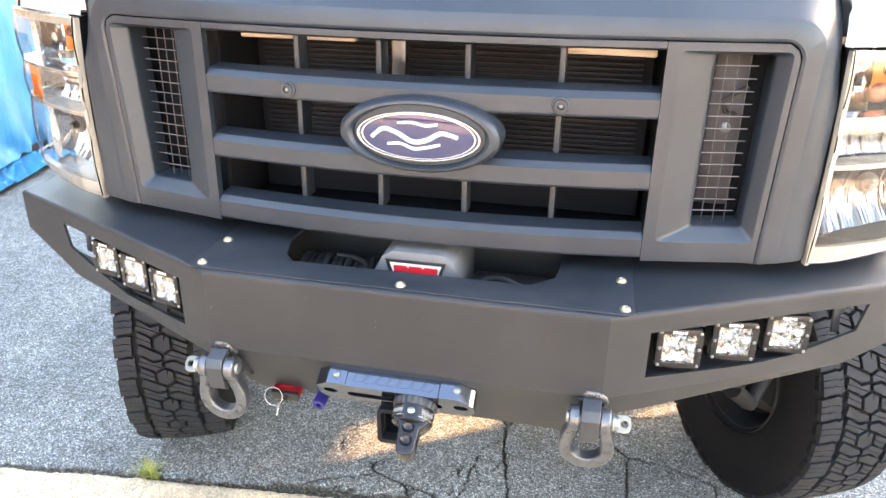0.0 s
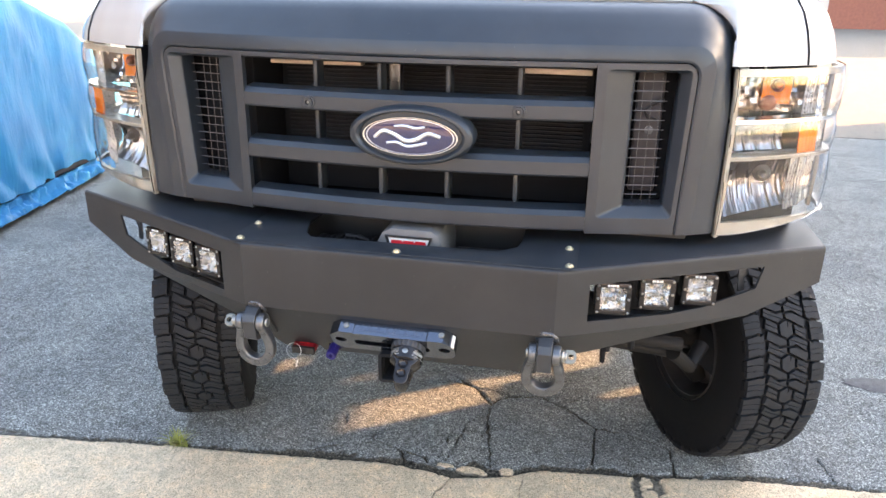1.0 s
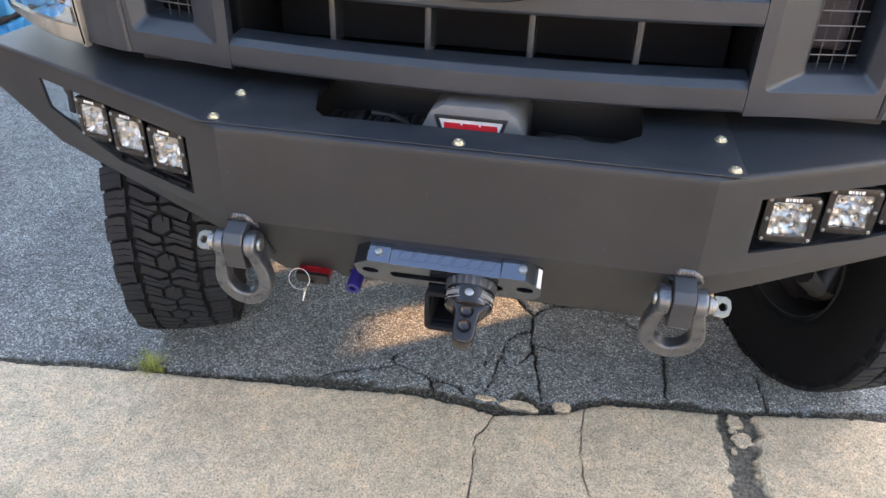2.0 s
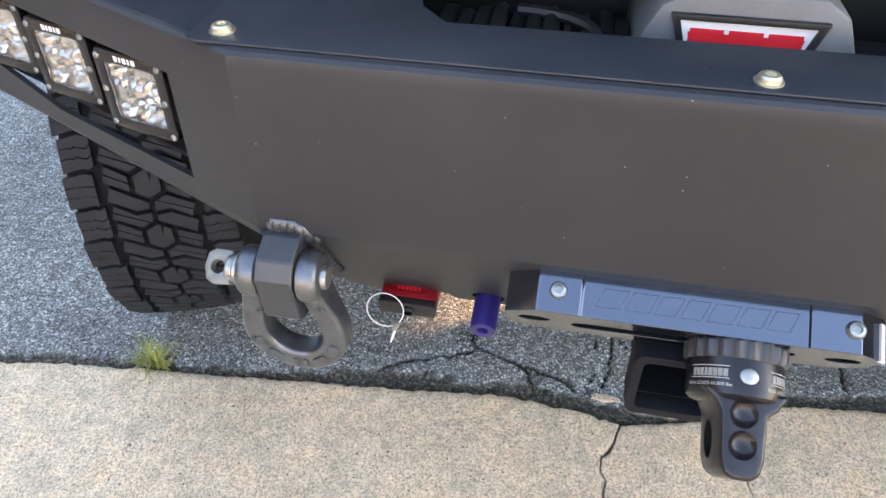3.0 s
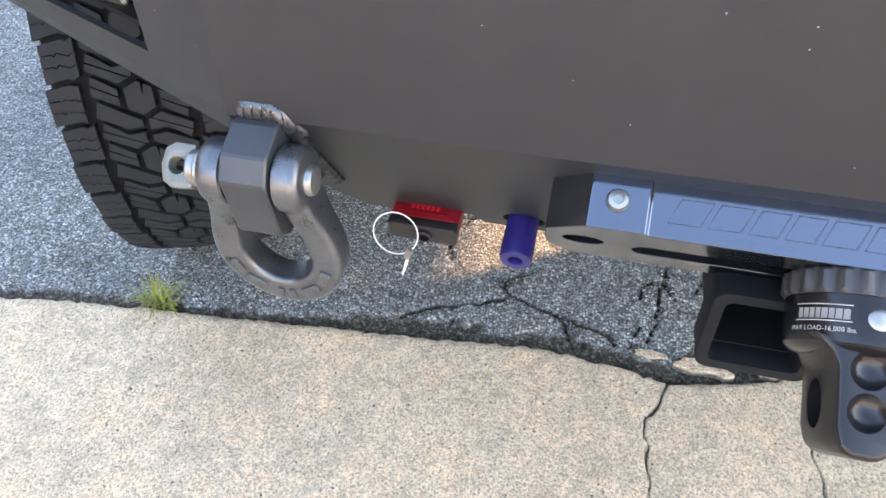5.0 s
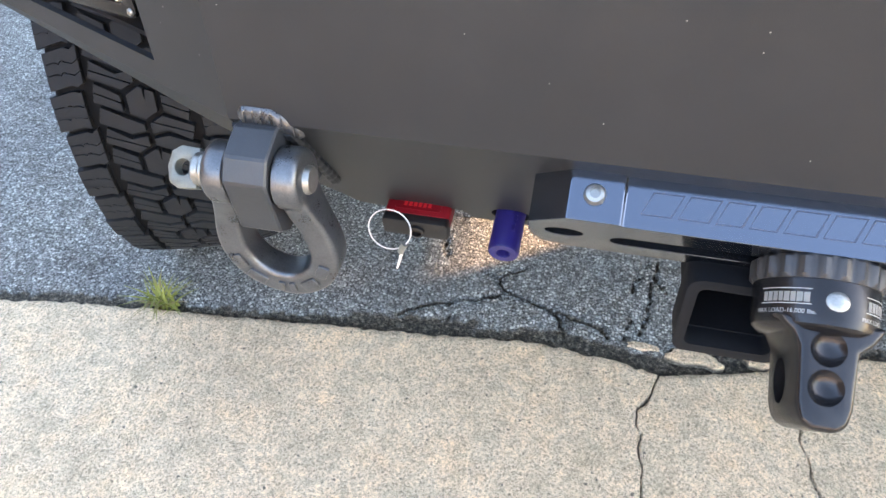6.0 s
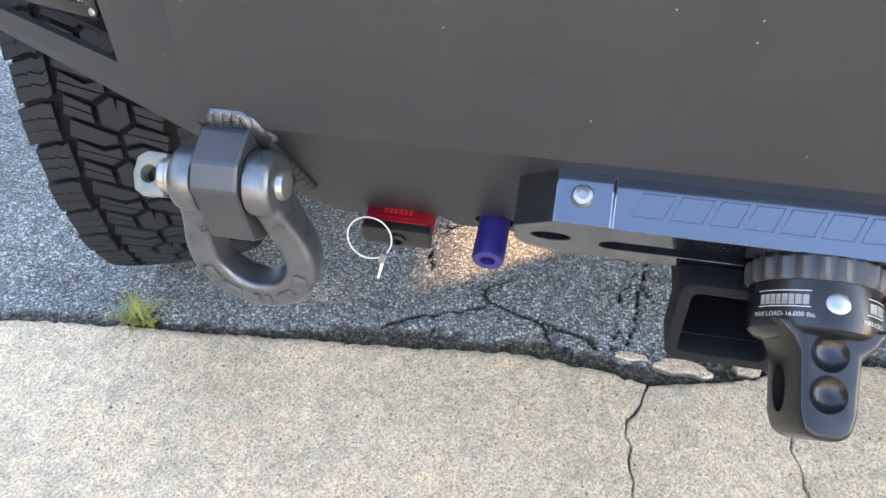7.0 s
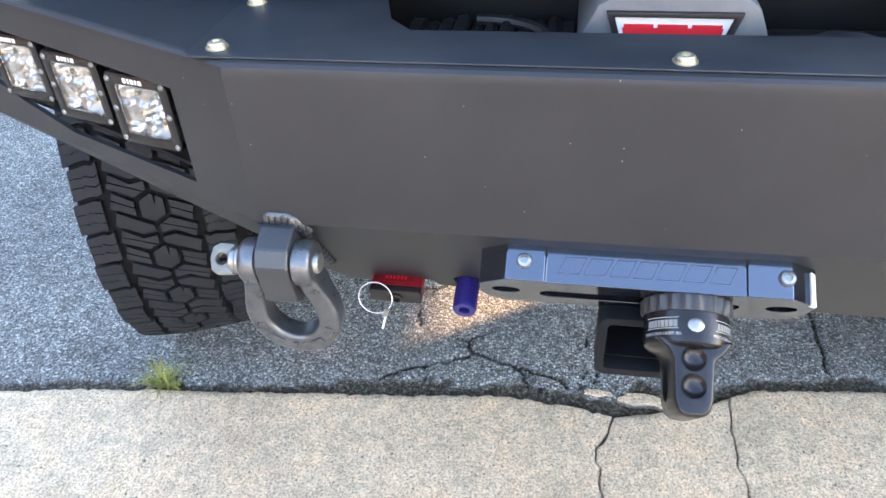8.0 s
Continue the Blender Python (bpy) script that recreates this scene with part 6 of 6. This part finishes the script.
def build_shackle(tilt):
    """A bow shackle, its pin along x through the origin, hanging in -z; the pin's eye points to -x, its flat tilted up to one side."""
    sh = thing("bow_shackle", "galvanised steel bow shackle hanging from its bumper lug", "shackle", group="bow shackles")
    pts, across, deep = [], [], []
    for i in range(57):
        t = i / 56
        if t < 0.28 or t > 0.72:
            k = min(t, 1 - t) / 0.28
            x, z = 0.0285 + 0.0110 * (0.5 - 0.5 * math.cos(math.pi * k)), -0.004 - 0.066 * k
            x = math.copysign(x, t - 0.5)
        else:
            b = math.pi + math.pi * (t - 0.28) / 0.44
            x, z = 0.0395 * math.cos(b), -0.070 + 0.042 * math.sin(b)
        pts.append((x, 0, z))
        m = math.sin(math.pi * t)
        across.append(0.0098 + 0.0030 * m)
        deep.append(0.0132 + 0.0060 * max(0.0, 1 - min(t, 1 - t) / 0.16))
    bow = swept(pts, across, deep, (0, 1, 0), 5.5, 28)
    for s in (-1, 1):
        put = frame_to((s * 0.0285, 0, 0), (0, 1, 0), (0, 0, 1), (s, 0, 0))
        add(bow, lathe([(0.0, -0.0098), (0.0222, -0.0098), (0.0236, -0.0085), (0.0239, -0.0040), (0.0239, 0.0035), (0.0234, 0.0062), (0.0216, 0.0086), (0.0190, 0.0095), (0.0, 0.0098)], put, 36))
    body = part("bow", bow, GALV, sh, sharp=38.0)
    for a, w in ((-2.75, 0.015), (-2.25, 0.017), (-1.70, 0.006), (-1.45, 0.006), (-1.0, 0.016), (-0.45, 0.015)):
        cx, cz = 0.0395 * math.cos(a), -0.070 + 0.042 * math.sin(a)
        d = Vector((-math.sin(a), 0, math.cos(a)))
        put = frame_to((cx, -0.0122, cz), d, d.cross(Vector((0, 1, 0))), (0, -1, 0))
        part("forged_mark", prism([rounded(-w / 2, w / 2, -0.0048, 0.0048, 0.0012, 2)], put, 0.0, 0.0030, 0.0007), GALV, body, "raised forged bar")
    put = frame_to((0, 0, 0), (0, 1, 0), (0, 0, 1), (1, 0, 0))
    pin = part("pin", lathe([(0, -0.052), (0.0115, -0.052), (0.0135, -0.050), (0.0135, -0.045), (0.0155, -0.043), (0.0155, -0.040), (0.0110, -0.039), (0.0110, 0.0400), (0.0095, 0.0425), (0, 0.0425)], put, 32), ZINC, sh, "bright zinc screw pin")
    flat = frame_to((-0.052, 0, 0), (-1, 0, 0), (0, 0.72 * tilt, 0.69), (0, 0.69, -0.72 * tilt))
    eye = [(-0.004, -0.0155), (0.012, -0.0165), (0.0195, -0.012), (0.022, 0.0), (0.0195, 0.012), (0.012, 0.0165), (-0.004, 0.0155)]
    part("pin_eye", prism([eye, circle(0.0095, 0.0, 0.0064, 20)[::-1]], flat, -0.0055, 0.0055, 0.0012), DULL_ZINC, pin, "flat eye of the pin")
    return sh


# ---------------------------------------------------------------- small fittings
def build_kill_switch():
    out = Vector((0, -math.cos(radians(12)), -math.sin(radians(12))))
    up = Vector((0, -math.sin(radians(12)), math.cos(radians(12))))
    o = Vector((-0.286, 0.112, 0.666))
    at = frame_to(o, (1, 0, 0), up, out)
    sw = thing("safety_switch", "red safety switch with black cap and white lanyard ring", "switch", o)
    shell = part("shell", prism([rounded(-0.031, 0.031, -0.0105, 0.0115, 0.005)], at, -0.05, 0.024, 0.0015), RED, sw)
    face = frame_to(at(0, 0.0116, 0), (1, 0, 0), -out, up)
    part("raised_panel", prism([rounded(-0.022, 0.022, -0.019, -0.006, 0.002)], face, 0.0, 0.0006), RED, shell)
    for i in range(6):
        part("print_bar", prism([[(-0.0135 + 0.0046 * i, -0.0155), (-0.0105 + 0.0046 * i, -0.0155), (-0.0105 + 0.0046 * i, -0.0095), (-0.0135 + 0.0046 * i, -0.0095)]], face, 0.0006, 0.001), LABEL_RED, shell, "plain raised bar")
    cap = part("cap", prism([rounded(-0.0315, 0.0315, -0.0115, 0.0105, 0.004)], at, 0.022, 0.033, 0.0015), BLACK, sw, "black rubber cap")
    key = part("key", lathe([(0, 0.033), (0.0075, 0.033), (0.0075, 0.036), (0.005, 0.037), (0.005, 0.033), (0, 0.033)], lambda a, b, h: at(a + 0.002, b - 0.001, h), 16), BLACK, sw)
    ring = []
    c = at(-0.022, 0.004, 0.040)
    for i in range(40):
        a = 2 * math.pi * i / 40
        ring.append(c + Vector((1, 0, 0)) * 0.0205 * math.cos(a) + Vector((0, 0.25, 0.97)) * 0.0205 * math.sin(a))
    loop = part("lanyard_ring", tube(ring, 0.0007, 8, True), WHITE_PRINT, sw, "thin white cable ring")
    p = c + Vector((0.012, -0.004, -0.018))
    part("crimp", tube([p + Vector((0.003, 0, 0.006)), p + Vector((-0.002, 0, -0.005))], 0.0032, 10), ZINC, loop, "small metal crimp")
    strip = [p + Vector((0.000, 0, -0.003)), p + Vector((-0.003, 0.0005, -0.015)), p + Vector((-0.007, 0.001, -0.029))]
    part("tail", swept(strip, [0.0017, 0.0014, 0.0010], [0.0005, 0.0005, 0.0005], (0, 1, 0), 4.0, 8), WHITE_PRINT, loop, "loose white tie end")


def build_plug():
    out = Vector((0, -math.cos(radians(16)), -math.sin(radians(16))))
    up = Vector((0, -math.sin(radians(16)), math.cos(radians(16))))
    o = Vector((-0.199, 0.102, 0.678))
    at = frame_to(o, (1, 0, 0), up, out)
    plug = thing("air_plug", "violet blue plastic sleeve with a brass air fitting inside", "air fitting", o)
    part("sleeve", lathe([(0.0, -0.03), (0.0135, -0.03), (0.0140, 0.0435), (0.0128, 0.046), (0.0066, 0.046), (0.0056, 0.0435), (0.0056, 0.018), (0, 0.018)], at, 36), VIOLET, plug)
    part("fitting", lathe([(0.0052, 0.012), (0.0052, 0.036), (0.0030, 0.037), (0.0026, 0.030), (0, 0.030)], at, 20), BRASSY, plug, "brass tip")
    for i in range(5):
        part("raised_bar", prism([[(-0.0015, 0.004 + 0.0055 * i), (0.0015, 0.004 + 0.0055 * i), (0.0015, 0.007 + 0.0055 * i), (-0.0015, 0.007 + 0.0055 * i)]], frame_to(at(0.006, 0.0122, 0), (1, 0, 0), out, up), 0.0, 0.0012), VIOLET, plug, "plain raised mark")


# ---------------------------------------------------------------- the place
build_stain(build_ground())
slab = build_slab()
build_far_pavement()
build_grass()
build_tarp()
build_backdrop()
van = thing("van", "white lifted van with a matt black grille and steered tyres", "van", (0, 0, 0))
build_body(van)
build_grille(van)
for side in (-1, 1):
    build_headlight(van, side)
build_bumper()
place_pods()
build_winch()
build_fairlead()
build_link()
build_receiver()
for side in (-1, 1):
    build_shackle_mount(-0.0065 + side * 0.367)
build_shackle(1).matrix_basis = pose(-0.3735, -0.018, 0.782, 4, -2.5, 0)
build_shackle(-1).matrix_basis = pose(0.3595, -0.018, 0.782, -13, -1, 180)
build_kill_switch()
build_plug()
blocks = block_meshes()
build_wheel(van, (-0.970, 0.800, 0.415), 22.0, blocks)
build_wheel(van, (0.900, 0.960, 0.415), 24.0, blocks)
for s in (-1, 1):
    rear = lathe([(0.21, -0.12), (0.27, -0.15), (0.36, -0.157), (0.42, -0.142), (0.438, -0.11), (0.440, 0), (0.438, 0.11), (0.42, 0.142), (0.36, 0.157), (0.27, 0.15), (0.21, 0.12), (0.18, 0.05), (0, 0.05)], lambda a, b, h: Vector((CX + s * 0.85 + s * h, 4.15 + a, 0.44 + b)), 48)
    part("rear_tyre", rear, WALL_RUBBER, van, "black rear tyre")
build_fragments(slab)
build_fence()
build_rear_wall()
build_side_wall()
